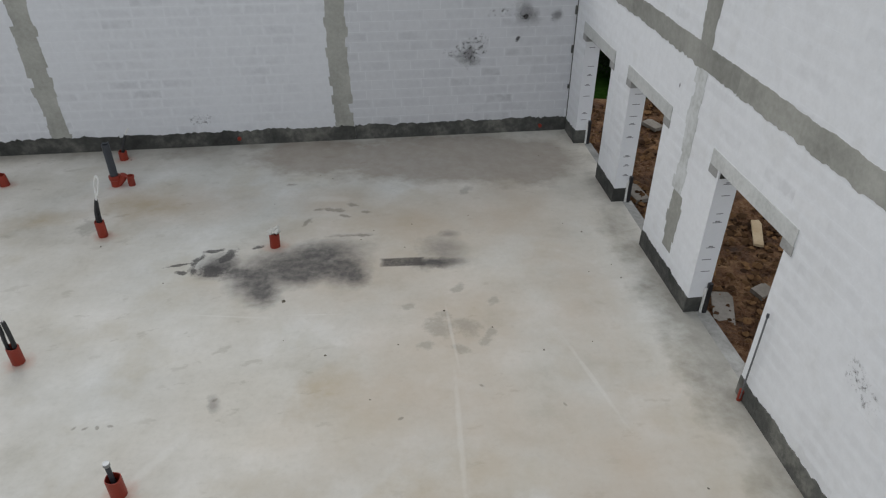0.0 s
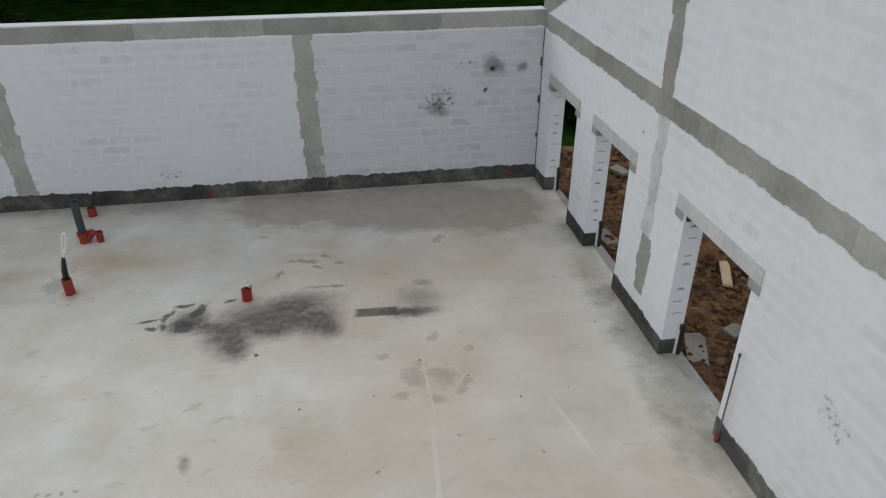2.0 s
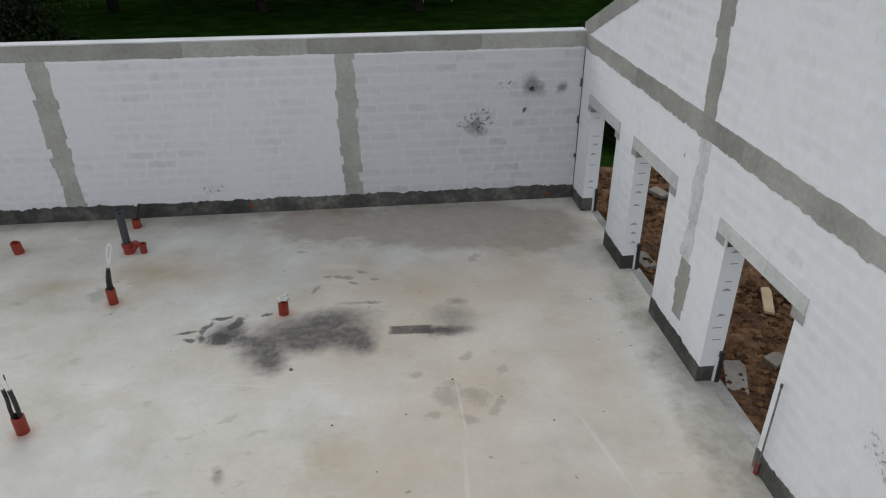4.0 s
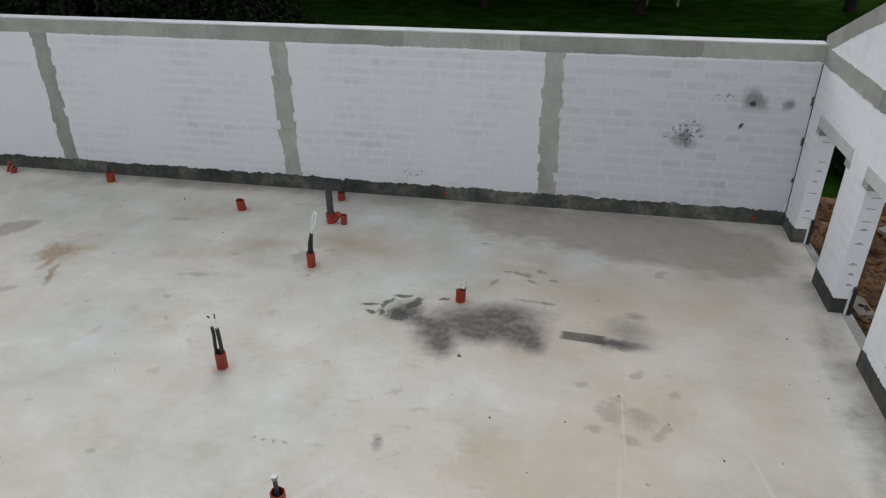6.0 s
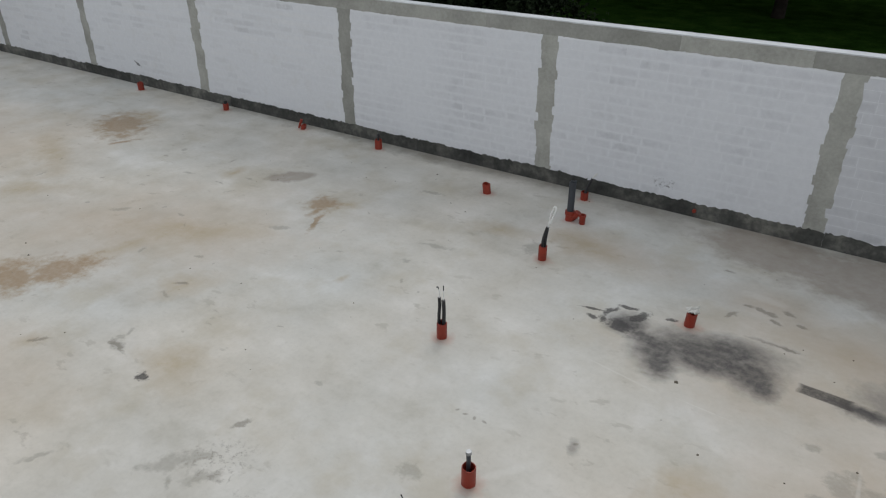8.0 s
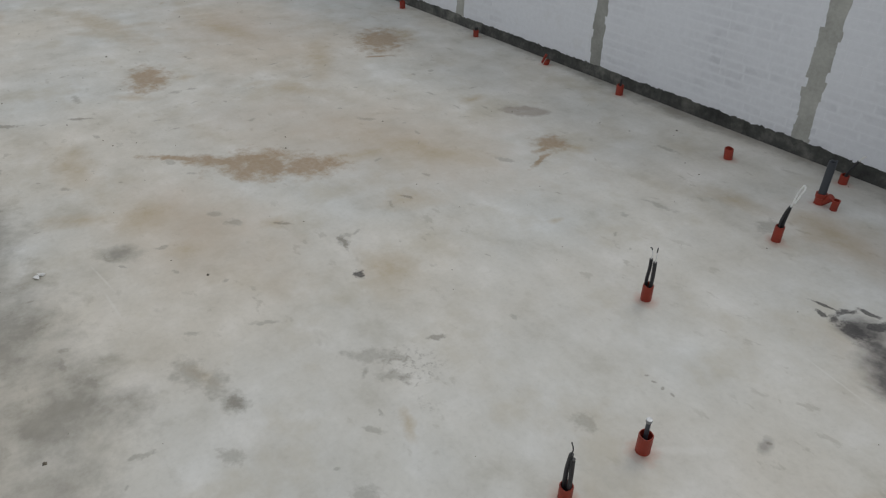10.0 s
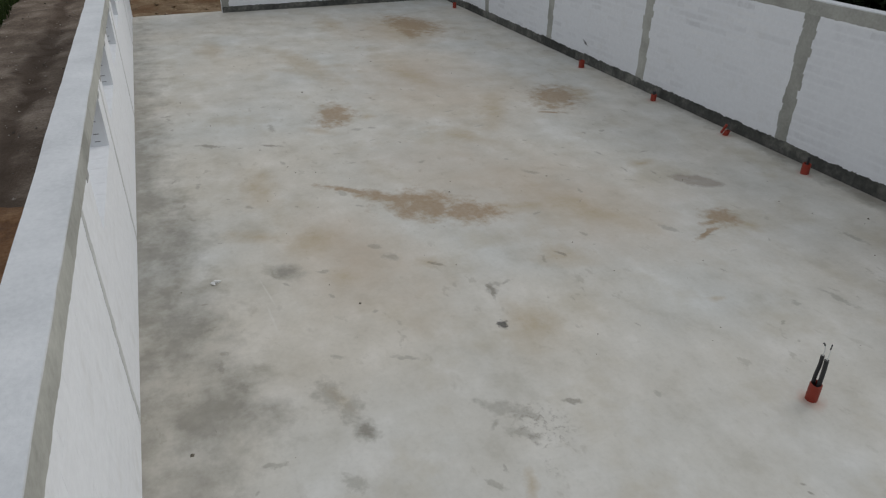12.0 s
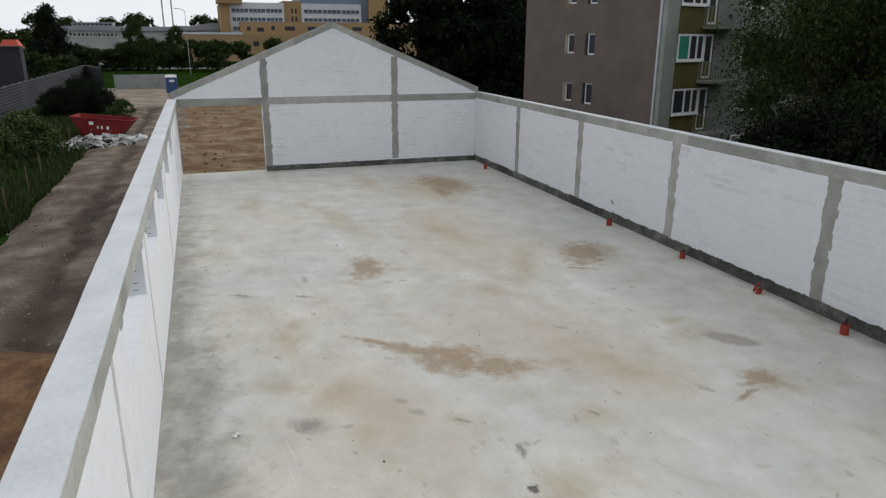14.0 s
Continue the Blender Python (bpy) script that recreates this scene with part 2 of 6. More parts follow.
def plain(name, colour, rough=0.6, metal=0.0, vary=0.12, scale=12.0):
    """Paint, plastic or metal with slight unevenness."""
    lo, hi = tuple(c * (1 - vary) for c in colour), tuple(min(1, c * (1 + vary)) for c in colour)
    return surface(name, lo, colour, hi, scale * 0.3, scale * 4, rough, 0.12, 0.002, 0.0, metal)


def leaf_material(name, dark, light):
    m, n, l, p = nodes_of(name)
    r = n.new("ShaderNodeNewGeometry").outputs["Random Per Island"]
    l.new(ramp_of(n, l, r, [(0.0, dark), (1.0, light)]), p.inputs["Base Color"])
    p.inputs["Roughness"].default_value, p.inputs["Specular IOR Level"].default_value = 0.8, 0.12
    return m


BED_BACK, BED_GABLE, BED_FRONT = PLINTH - 0.02, PLINTH - 0.04, 0.0
# back wall white darker than the other walls: its shade put into the colour
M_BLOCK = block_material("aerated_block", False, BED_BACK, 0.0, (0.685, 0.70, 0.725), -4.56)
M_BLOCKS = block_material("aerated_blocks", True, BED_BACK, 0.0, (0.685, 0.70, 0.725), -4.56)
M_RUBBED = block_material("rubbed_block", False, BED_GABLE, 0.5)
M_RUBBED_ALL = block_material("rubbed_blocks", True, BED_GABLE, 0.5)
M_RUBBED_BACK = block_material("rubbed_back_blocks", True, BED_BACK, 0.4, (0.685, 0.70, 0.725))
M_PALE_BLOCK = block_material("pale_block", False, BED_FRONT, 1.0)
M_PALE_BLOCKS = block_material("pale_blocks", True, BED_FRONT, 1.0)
M_MORTAR = surface("thin_white_mortar", (0.69, 0.705, 0.73), (0.722, 0.737, 0.76), (0.755, 0.77, 0.79), 0.9, 14, 0.95, 0.5, 0.008)
M_CONC = surface("cast_concrete", (0.245, 0.246, 0.222), (0.335, 0.336, 0.305), (0.43, 0.43, 0.395), 1.4, 14, 0.9, 0.5, 0.01, 0.2)
M_CAP = surface("pale_wall_top", (0.47, 0.488, 0.505), (0.56, 0.578, 0.595), (0.64, 0.655, 0.67), 1.2, 18, 0.95, 0.6, 0.01)
M_LINTEL = surface("lintel_concrete", (0.42, 0.43, 0.42), (0.53, 0.54, 0.53), (0.61, 0.62, 0.61), 2.5, 20, 0.9, 0.5, 0.006, 0.12)
M_SILL_CONC = surface("threshold_concrete", (0.18, 0.175, 0.16), (0.30, 0.295, 0.275), (0.42, 0.415, 0.395), 2.5, 12, 0.9, 0.5, 0.01)
M_THIN_CONC = surface("smeared_concrete", (0.40, 0.41, 0.39), (0.56, 0.575, 0.57), (0.66, 0.675, 0.68), 2.0, 16, 0.92, 0.5, 0.008)
M_PAD = surface("bearing_mortar", (0.24, 0.24, 0.235), (0.31, 0.31, 0.30), (0.38, 0.38, 0.37), 3.0, 30, 0.95, 0.6, 0.01)
M_PLINTH = surface("damp_proof_render", (0.028, 0.029, 0.027), (0.076, 0.077, 0.070), (0.19, 0.187, 0.165), 1.8, 9, 0.92, 0.9, 0.025, 0.45)
M_ORANGE = plain("orange_sewer_plastic", (0.25, 0.027, 0.012), 0.5, 0.0, 0.22)
M_BLACK = plain("black_conduit_plastic", (0.018, 0.018, 0.02), 0.5)
M_GREYPIPE = plain("grey_pipe_plastic", (0.042, 0.048, 0.058), 0.5)
M_CONDUIT = plain("weathered_grey_conduit", (0.13, 0.135, 0.14), 0.6)
M_WHITE = plain("white_plastic", (0.75, 0.75, 0.73), 0.5)
M_STEEL = plain("dull_steel", (0.30, 0.31, 0.32), 0.45, 0.7)
M_INK = plain("printed_ink", (0.22, 0.22, 0.23), 0.8)
M_SOIL = surface("sandy_soil", (0.10, 0.062, 0.034), (0.20, 0.138, 0.082), (0.34, 0.26, 0.175), 1.1, 9, 1.0, 0.8, 0.05, 0.0, 0.0, ((0.115, 0.058, 0.026), 0.55, 0.53, 0.7))
M_SOIL_WET = surface("wet_clay_soil", (0.040, 0.018, 0.008), (0.125, 0.056, 0.021), (0.28, 0.16, 0.075), 2.2, 12, 0.95, 1.0, 0.10)
M_CLAY = surface("orange_clay", (0.075, 0.034, 0.013), (0.185, 0.088, 0.034), (0.31, 0.18, 0.085), 1.3, 10, 0.95, 1.0, 0.08)
M_YARD = surface("trampled_sand", (0.14, 0.108, 0.08), (0.23, 0.19, 0.15), (0.33, 0.285, 0.235), 0.5, 9, 1.0, 0.8, 0.04)
M_TRACK = surface("rutted_dirt", (0.070, 0.052, 0.040), (0.150, 0.117, 0.091), (0.30, 0.25, 0.205), 0.7, 13, 1.0, 1.0, 0.05)


def wheel_lines(m, lines, colour, wide):
    """Darkens worn wheel lines that run along x at the given y, wandering a little."""
    n, l = m.node_tree.nodes, m.node_tree.links
    p = n["Principled BSDF"]
    base = p.inputs["Base Color"].links[0].from_socket
    at = n.new("ShaderNodeNewGeometry").outputs["Position"]
    xyz = n.new("ShaderNodeSeparateXYZ")
    l.new(at, xyz.inputs[0])
    wander = maths(n, l, "MULTIPLY", maths(n, l, "SUBTRACT", noise_of(n, l, at, 0.35, 4, 0.6), 0.5), 2.2)
    y = maths(n, l, "ADD", xyz.outputs["Y"], wander)
    best = None
    for line in lines:
        d = maths(n, l, "ABSOLUTE", maths(n, l, "SUBTRACT", y, line))
        best = d if best is None else maths(n, l, "MINIMUM", best, d)
    f = maths(n, l, "MULTIPLY", ramp_of(n, l, maths(n, l, "DIVIDE", best, wide), [(0.35, (1.0,)), (1.0, (0.0,))]), ramp_of(n, l, noise_of(n, l, at, 1.4, 4), [(0.3, (0.35,)), (0.6, (0.95,))]))
    l.new(mix_of(n, l, f, base, colour), p.inputs["Base Color"])


wheel_lines(M_TRACK, (-15.3, -17.0), (0.07, 0.05, 0.037), 0.48)
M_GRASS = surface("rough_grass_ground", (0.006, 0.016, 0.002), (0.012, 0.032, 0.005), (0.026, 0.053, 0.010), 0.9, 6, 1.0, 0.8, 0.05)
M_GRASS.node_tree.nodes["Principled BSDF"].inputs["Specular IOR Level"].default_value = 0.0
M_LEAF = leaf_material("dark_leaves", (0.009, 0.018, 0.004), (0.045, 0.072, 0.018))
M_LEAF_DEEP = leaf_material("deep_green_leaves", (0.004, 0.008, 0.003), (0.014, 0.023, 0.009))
M_BARK = surface("bark", (0.010, 0.009, 0.007), (0.02, 0.017, 0.014), (0.035, 0.03, 0.025), 2, 20, 1.0, 1.0, 0.03)


def floor_material(kinds, spots):
    """Floated concrete with the stains of one bay. kinds: stain kinds in the order they lie on one another, as (name, colour, most, gain, ragged, grain, speckle);
    spots: kind -> list of (x, y, half length, half width, turn)."""
    m, n, l, p = nodes_of("power_floated_concrete")
    at = n.new("ShaderNodeNewGeometry").outputs["Position"]
    big, med, fine = noise_of(n, l, at, 0.22, 4, 0.5), noise_of(n, l, at, 1.1, 6, 0.6), noise_of(n, l, at, 14, 6, 0.7)
    c = ramp_of(n, l, med, [(0.30, (0.44, 0.425, 0.38)), (0.44, (0.52, 0.508, 0.470)), (0.54, (0.55, 0.54, 0.506)), (0.68, (0.61, 0.602, 0.578))])
    warm = ramp_of(n, l, big, [(0.35, (0.0,)), (0.65, (1.0,))])
    c = mix_of(n, l, 1.0, c, mix_of(n, l, warm, (0.975, 0.992, 0.995), (1.03, 0.985, 0.92)), "MULTIPLY")
    c = mix_of(n, l, 1.0, c, ramp_of(n, l, fine, [(0.30, (0.93,)), (0.46, (0.995,)), (0.68, (1.035,))]), "MULTIPLY")
    # trowel sweeps, long and faint
    st = n.new("ShaderNodeMapping")
    st.inputs["Scale"].default_value, st.inputs["Rotation"].default_value = (0.5, 1.6, 1), (0, 0, 0.9)
    l.new(at, st.inputs["Vector"])
    c = mix_of(n, l, 1.0, c, ramp_of(n, l, noise_of(n, l, st.outputs["Vector"], 1.0, 5, 0.6), [(0.32, (0.95,)), (0.6, (1.015,))]), "MULTIPLY")
    # rubbed-in dirt: olive smudges, small scuffs in clusters, crumbs
    soft = ramp_of(n, l, noise_of(n, l, at, 0.75, 5, 0.62), [(0.53, (0.0,)), (0.68, (0.42,))])
    c = mix_of(n, l, soft, c, (0.40, 0.355, 0.26))
    sc = n.new("ShaderNodeMapping")
    sc.inputs["Scale"].default_value, sc.inputs["Rotation"].default_value = (0.7, 1.3, 1), (0, 0, -0.6)
    l.new(at, sc.inputs["Vector"])
    scuff = ramp_of(n, l, noise_of(n, l, sc.outputs["Vector"], 3.2, 5, 0.6), [(0.61, (0.0,)), (0.67, (0.4,))])
    crowd = ramp_of(n, l, noise_of(n, l, at, 0.45, 3), [(0.42, (0.25,)), (0.60, (1.0,))])
    c = mix_of(n, l, maths(n, l, "MULTIPLY", scuff, crowd), c, (0.29, 0.265, 0.215))
    pits = ramp_of(n, l, noise_of(n, l, at, 11, 3, 0.6), [(0.735, (0.0,)), (0.785, (0.4,))])
    c = mix_of(n, l, maths(n, l, "MULTIPLY", pits, crowd), c, (0.20, 0.18, 0.15))

    def warped(scale, amount, vec):
        w = n.new("ShaderNodeTexNoise")
        w.inputs["Scale"].default_value, w.inputs["Detail"].default_value, w.inputs["Roughness"].default_value = scale, 5, 0.6
        l.new(at, w.inputs["Vector"])
        off, add = n.new("ShaderNodeVectorMath"), n.new("ShaderNodeVectorMath")
        off.operation, add.operation = "MULTIPLY_ADD", "ADD"
        l.new(w.outputs["Color"], off.inputs[0])
        off.inputs[1].default_value, off.inputs[2].default_value = (amount, amount, 0), (-amount / 2, -amount / 2, 0)
        l.new(vec, add.inputs[0])
        l.new(off.outputs[0], add.inputs[1])
        return add.outputs[0]

    tiny = warped(8.0, 0.16, at)
    small = warped(5.0, 0.26, at)
    large = warped(0.9, 0.7, small)
    for name, colour, most, gain, rag, grain, speckle in kinds:
        best = None
        for x, y, rx, ry, turn in spots.get(name, []):
            mp, ln = n.new("ShaderNodeMapping"), n.new("ShaderNodeVectorMath")
            mp.vector_type, ln.operation = "TEXTURE", "LENGTH"
            mp.inputs["Location"].default_value, mp.inputs["Rotation"].default_value, mp.inputs["Scale"].default_value = (x, y, 0), (0, 0, radians(turn)), (rx, ry, 1)
            l.new(large if min(rx, ry) > 0.3 and name in ("edge", "tan", "warm", "damp") else at if name in ("char", "pale") or max(rx, ry) < 0.07 else tiny if name in ("dense", "soot", "smoke") or max(rx, ry) < 0.3 else small, mp.inputs["Vector"])
            if name == "char":
                ab, parts = n.new("ShaderNodeVectorMath"), n.new("ShaderNodeSeparateXYZ")
                ab.operation = "ABSOLUTE"
                l.new(mp.outputs["Vector"], ab.inputs[0])
                l.new(ab.outputs[0], parts.inputs[0])
                v = maths(n, l, "MAXIMUM", parts.outputs["X"], parts.outputs["Y"])
            else:
                l.new(mp.outputs["Vector"], ln.inputs[0])
                v = ln.outputs["Value"]
            best = v if best is None else maths(n, l, "MINIMUM", best, v)
        if best is None:
            continue
        nz = maths(n, l, "MULTIPLY", maths(n, l, "SUBTRACT", noise_of(n, l, at, grain, 7, 0.66), 0.5), rag)
        f = maths(n, l, "MULTIPLY", maths(n, l, "ADD", maths(n, l, "SUBTRACT", 0.95, best), nz), gain, True)
        f = maths(n, l, "MULTIPLY", f, ramp_of(n, l, noise_of(n, l, at, grain * 3.5, 4, 0.6), [(0.30, (0.78,)), (0.62, (1.0,))]))
        if speckle:
            f = maths(n, l, "MULTIPLY", f, ramp_of(n, l, noise_of(n, l, at, speckle, 5, 0.75), [(0.52, (0.0,)), (0.62, (1.0,))]))
        c = mix_of(n, l, maths(n, l, "MULTIPLY", f, most), c, colour)
    l.new(c, p.inputs["Base Color"])
    l.new(ramp_of(n, l, med, [(0.3, (0.62,)), (0.7, (0.80,))]), p.inputs["Roughness"])
    bp = n.new("ShaderNodeBump")
    bp.inputs["Strength"].default_value, bp.inputs["Distance"].default_value = 0.12, 0.006
    l.new(fine, bp.inputs["Height"])
    l.new(bp.outputs["Normal"], p.inputs["Normal"])
    return m


# ---- walls: each has its own u (along), n (outwards from the inner face) and z ----
def on_back(u, n, z):
    return (-u, n, z)


def on_gable(u, n, z):
    return (n, -u, z)


def on_far(u, n, z):
    return (-LONG - n, -u, z)


def on_front(u, n, z):
    return (-u, -DEEP - n, z)


def box_on(g, w, u0, n0, z0, u1, n1, z1):
    return g.prism([(u0, z0), (u1, z0), (u1, z1), (u0, z1)], w, n0, n1)


def roof(u):
    return EAVE + SLOPE * (u if u < DEEP / 2 else DEEP - u)


def ragged(rng, a, b, step, jitter):
    """Points along a ragged edge from a to b: (place, offset)."""
    out, k, drift = [], max(2, int(abs(b - a) / step)), 0.0
    for i in range(k + 1):
        drift = 0.7 * drift + rng.uniform(-0.5, 0.5) * jitter
        out.append((a + (b - a) * i / k, drift + rng.uniform(-0.45, 0.45) * jitter))
    return out


def band(name, w, material, parent, u0, u1, z0, z1, low=0.0, high=0.0, n0=-0.006, n1=0.12, step=0.045, label=""):
    """A strip along a wall with ragged lower and upper edges."""
    up = [(u, z1 + d) for u, d in ragged(RNG, u0, u1, step, high)] if high else [(u0, z1), (u1, z1)]
    down = [(u, z0 + d) for u, d in ragged(RNG, u1, u0, step, low)] if low else [(u1, z0), (u0, z0)]
    g = Geo()
    g.prism(up + down, w, n0, n1)
    return make(name, g, material, parent, label)


def column(w, parent, u, z0, z1, wide=0.36, n0=-0.004, jitter=0.024, material=None):
    """A cast column with edges toothed course by course."""
    left, right, z = [], [], z0
    while z < z1 - 0.02:
        h = min(COURSE, z1 - z)
        for q in (0.02, 0.5, 0.98):
            left.append((u - wide / 2 + RNG.uniform(-0.017, 0.017) + (RNG.uniform(-jitter, jitter) if q == 0.02 else left[-1][0] - u + wide / 2), z + q * h))
            right.append((u + wide / 2 + RNG.uniform(-0.017, 0.017) + (RNG.uniform(-jitter, jitter) if q == 0.02 else right[-1][0] - u - wide / 2), z + q * h))
        z += h
    g = Geo()
    g.prism(left + right[::-1], w, n0, THICK - 0.02)
    return make("column", g, material or M_CONC, parent, "grey cast concrete column with toothed edges")


def unit(material):
    me = bpy.data.meshes.new("brick")
    g = Geo().box(-0.5, -0.5, -0.5, 0.5, 0.5, 0.5)
    me.from_pydata(g.v, [], g.f)
    me.materials.append(material)
    return me


def blockwork(w, parent, length, z0, top_of, openings, columns, own, seed, material=M_BLOCKS, beyond=None, gap=0.0025):
    """Courses of blocks between openings and columns. own(u, z): whether a block is a piece of its own."""
    rng = random.Random(seed)
    rest, more, single, row, z = Geo(), Geo(), [], 0, z0
    while z < 7:
        h = COURSE - 2 * gap
        lo, hi = 0.0, length
        while lo < length and top_of(lo) < z + h:
            lo += 0.05
        while hi > 0 and top_of(hi) < z + h:
            hi -= 0.05
        if hi - lo < 0.3:
            break
        cuts = sorted([(a, b) for a, b, c, d in openings if c < z + h * 0.6 and d > z + h * 0.4] + [(c - 0.11, c + 0.11) for c in columns])
        spans, at = [], lo
        for a, b in cuts:
            if a > at:
                spans.append((at, min(a, hi)))
            at = max(at, b)
        if at < hi:
            spans.append((at, hi))
        for a, b in spans:
            u = a - (BLOCK * (0.5 if row % 2 else 0.0) + rng.uniform(-0.08, 0.08))
            while u < b - 0.01:
                p, q = max(u, a), min(u + BLOCK * rng.choice((1, 1, 1, 1, 0.72)), b)
                nxt = u + BLOCK if q == b else q
                if q - p > 0.05:
                    out = rng.uniform(0.0003, 0.0012)
                    lo3, hi3 = w(p + gap, -out, z), w(q - gap, THICK, z + h)
                    if own(p, z) and len(single) < 300:
                        single.append((lo3, hi3))
                    else:
                        (more if beyond and p > beyond[0] else rest).box(*lo3, *hi3)
                u = nxt
        z += COURSE
        row += 1
    if more.f:
        tagged(make("blockwork", more, beyond[1], parent, "white aerated concrete blocks rubbed over with mortar", fix=False), kind="stuff")
    if rest.f:
        tagged(make("blockwork", rest, material, parent, "white aerated concrete blocks laid in courses", fix=False), kind="stuff")
    return single


SINGLES = []


def core(name, w, outlines, label):
    g = Geo()
    for o in outlines:
        g.prism(o, w, 0.0002, THICK - 0.0015)
    return tagged(make(name, g, M_MORTAR), label, "wall", kind="structure")


def rects(length, z1, openings, z0=-0.3):
    """A wall rectangle cut into pieces round its openings."""
    out, at = [], 0.0
    for a, b, c, d in sorted(openings):
        out.append([(at, z0), (a, z0), (a, z1), (at, z1)])
        if c > z0:
            out.append([(a, z0), (b, z0), (b, c), (a, c)])
        if d < z1:
            out.append([(a, d), (b, d), (b, z1), (a, z1)])
        at = b
    out.append([(at, z0), (length, z0), (length, z1), (at, z1)])
    return out


def sections(w, parent, u0, u1, z0, z1, low, long, material, name, label, high=0.0, n0=-0.006, n1=0.14):
    """A strip cast in lengths, each a piece with its own tone."""
    u = u0
    while u < u1 - 0.01:
        v = u1 if u1 - u < long * 1.4 else u + long * RNG.uniform(0.75, 1.25)
        band(name, w, material, parent, u + 0.001, v - 0.001, z0, z1, low, high, n0 + RNG.uniform(-0.0015, 0.0015), n1, label=label)
        u = v


# the long back wall
BACK_COLUMNS = [4.56, 9.97, 15.36, 20.86, 26.35, 31.7]
wall_back = core("wall_back", on_back, rects(LONG, BEAM_LOW + 0.1, []), "long white block wall with grey concrete columns and ring beam")
for c in BACK_COLUMNS:
    column(on_back, wall_back, c, 0.2, BEAM_LOW + 0.06)
sections(on_back, wall_back, 0, LONG, BEAM_LOW, BEAM_TOP - 0.02, 0.012, 2.6, M_CONC, "ring_beam", "grey cast concrete ring beam", n1=THICK)
sections(on_back, wall_back, 0, LONG, -0.1, PLINTH, 0, 2.2, M_PLINTH, "plinth_band", "dark grey damp-proof plinth band with ragged edge", high=0.034, n0=-0.014)
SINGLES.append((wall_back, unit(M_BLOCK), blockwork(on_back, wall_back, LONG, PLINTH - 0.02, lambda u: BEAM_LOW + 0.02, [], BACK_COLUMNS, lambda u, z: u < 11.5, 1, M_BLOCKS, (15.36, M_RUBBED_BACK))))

# the gable with three door openings
DOORS = [(0.69, 2.12, -0.31, 2.16), (3.03, 4.36, -0.31, 2.155), (6.05, 7.55, -0.31, 2.15)]
LINTELS = [(0.52, 2.24, 2.365), (2.86, 4.56, 2.36), (5.82, 7.68, 2.355)]
wall_gable = core("wall_gable", on_gable, rects(DEEP + THICK, BEAM_LOW + 0.1, DOORS) + [[(0, BEAM_LOW + 0.1), (DEEP, BEAM_LOW + 0.1), (DEEP, EAVE - 0.1), (DEEP / 2, roof(DEEP / 2) - 0.1), (0, EAVE - 0.1)]],
                  "white block gable wall with three bare door openings")
wall_gable.rotation_euler = (0, 0, SKEW)
GABLE_COLUMNS = [5.15]
column(on_gable, wall_gable, 5.20, 0.47, 1.38, 0.30, jitter=0.035)
column(on_gable, wall_gable, 5.15, 1.38, BEAM_LOW + 0.05, 0.27, jitter=0.03, material=M_THIN_CONC)
column(on_gable, wall_gable, 5.08, BEAM_TOP - 0.07, roof(5.4) - 0.2, 0.32)
sections(on_gable, wall_gable, 0, DEEP, BEAM_LOW - 0.03, BEAM_TOP - 0.045, 0.022, 3.2, M_CONC, "ring_beam", "grey cast concrete ring beam with ragged drips", high=0.014, n1=THICK)
for a, b in [(0, 0.69), (2.12, 3.03), (4.36, 6.05), (7.55, DEEP)]:
    band("plinth_band", on_gable, M_PLINTH, wall_gable, a + 0.001 if a else 0.016, b + 0.004 if b < DEEP else DEEP - 0.016, -0.1, PLINTH - 0.03, 0, 0.036, -0.016, THICK + 0.004, label="dark grey damp-proof plinth band with ragged edge")
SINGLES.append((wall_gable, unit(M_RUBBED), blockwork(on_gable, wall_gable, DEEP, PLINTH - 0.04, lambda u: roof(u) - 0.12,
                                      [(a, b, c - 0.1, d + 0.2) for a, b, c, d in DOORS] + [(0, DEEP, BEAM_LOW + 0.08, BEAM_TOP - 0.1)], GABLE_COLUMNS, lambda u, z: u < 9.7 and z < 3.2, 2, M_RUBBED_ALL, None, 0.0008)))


def slope_beam(w, parent, lift=0.0):
    """The sloping beams along both edges of a gable, with ragged undersides."""
    for side in (0, 1):
        for i in range(4):
            a, b = DEEP / 2 * i / 4, DEEP / 2 * (i + 1) / 4
            pts = ragged(RNG, a, b, 0.1, 0.02)
            if i == 0:
                a = -0.14
            top = [(a, EAVE + SLOPE * a), (b, EAVE + SLOPE * b)]
            low = [(u, EAVE + SLOPE * u - 0.29 + d) for u, d in pts[::-1]]
            if i == 0:
                low += [(-0.14, EAVE - 0.3)]
            o = top + low
            if side:
                o = [(DEEP - u, z) for u, z in o]
            o = [(u, z + lift) for u, z in o]
            g = Geo()
            g.prism(o, w, -0.006, THICK)
            make("slope_beam", g, M_CONC, parent, "grey concrete beam along the gable slope")


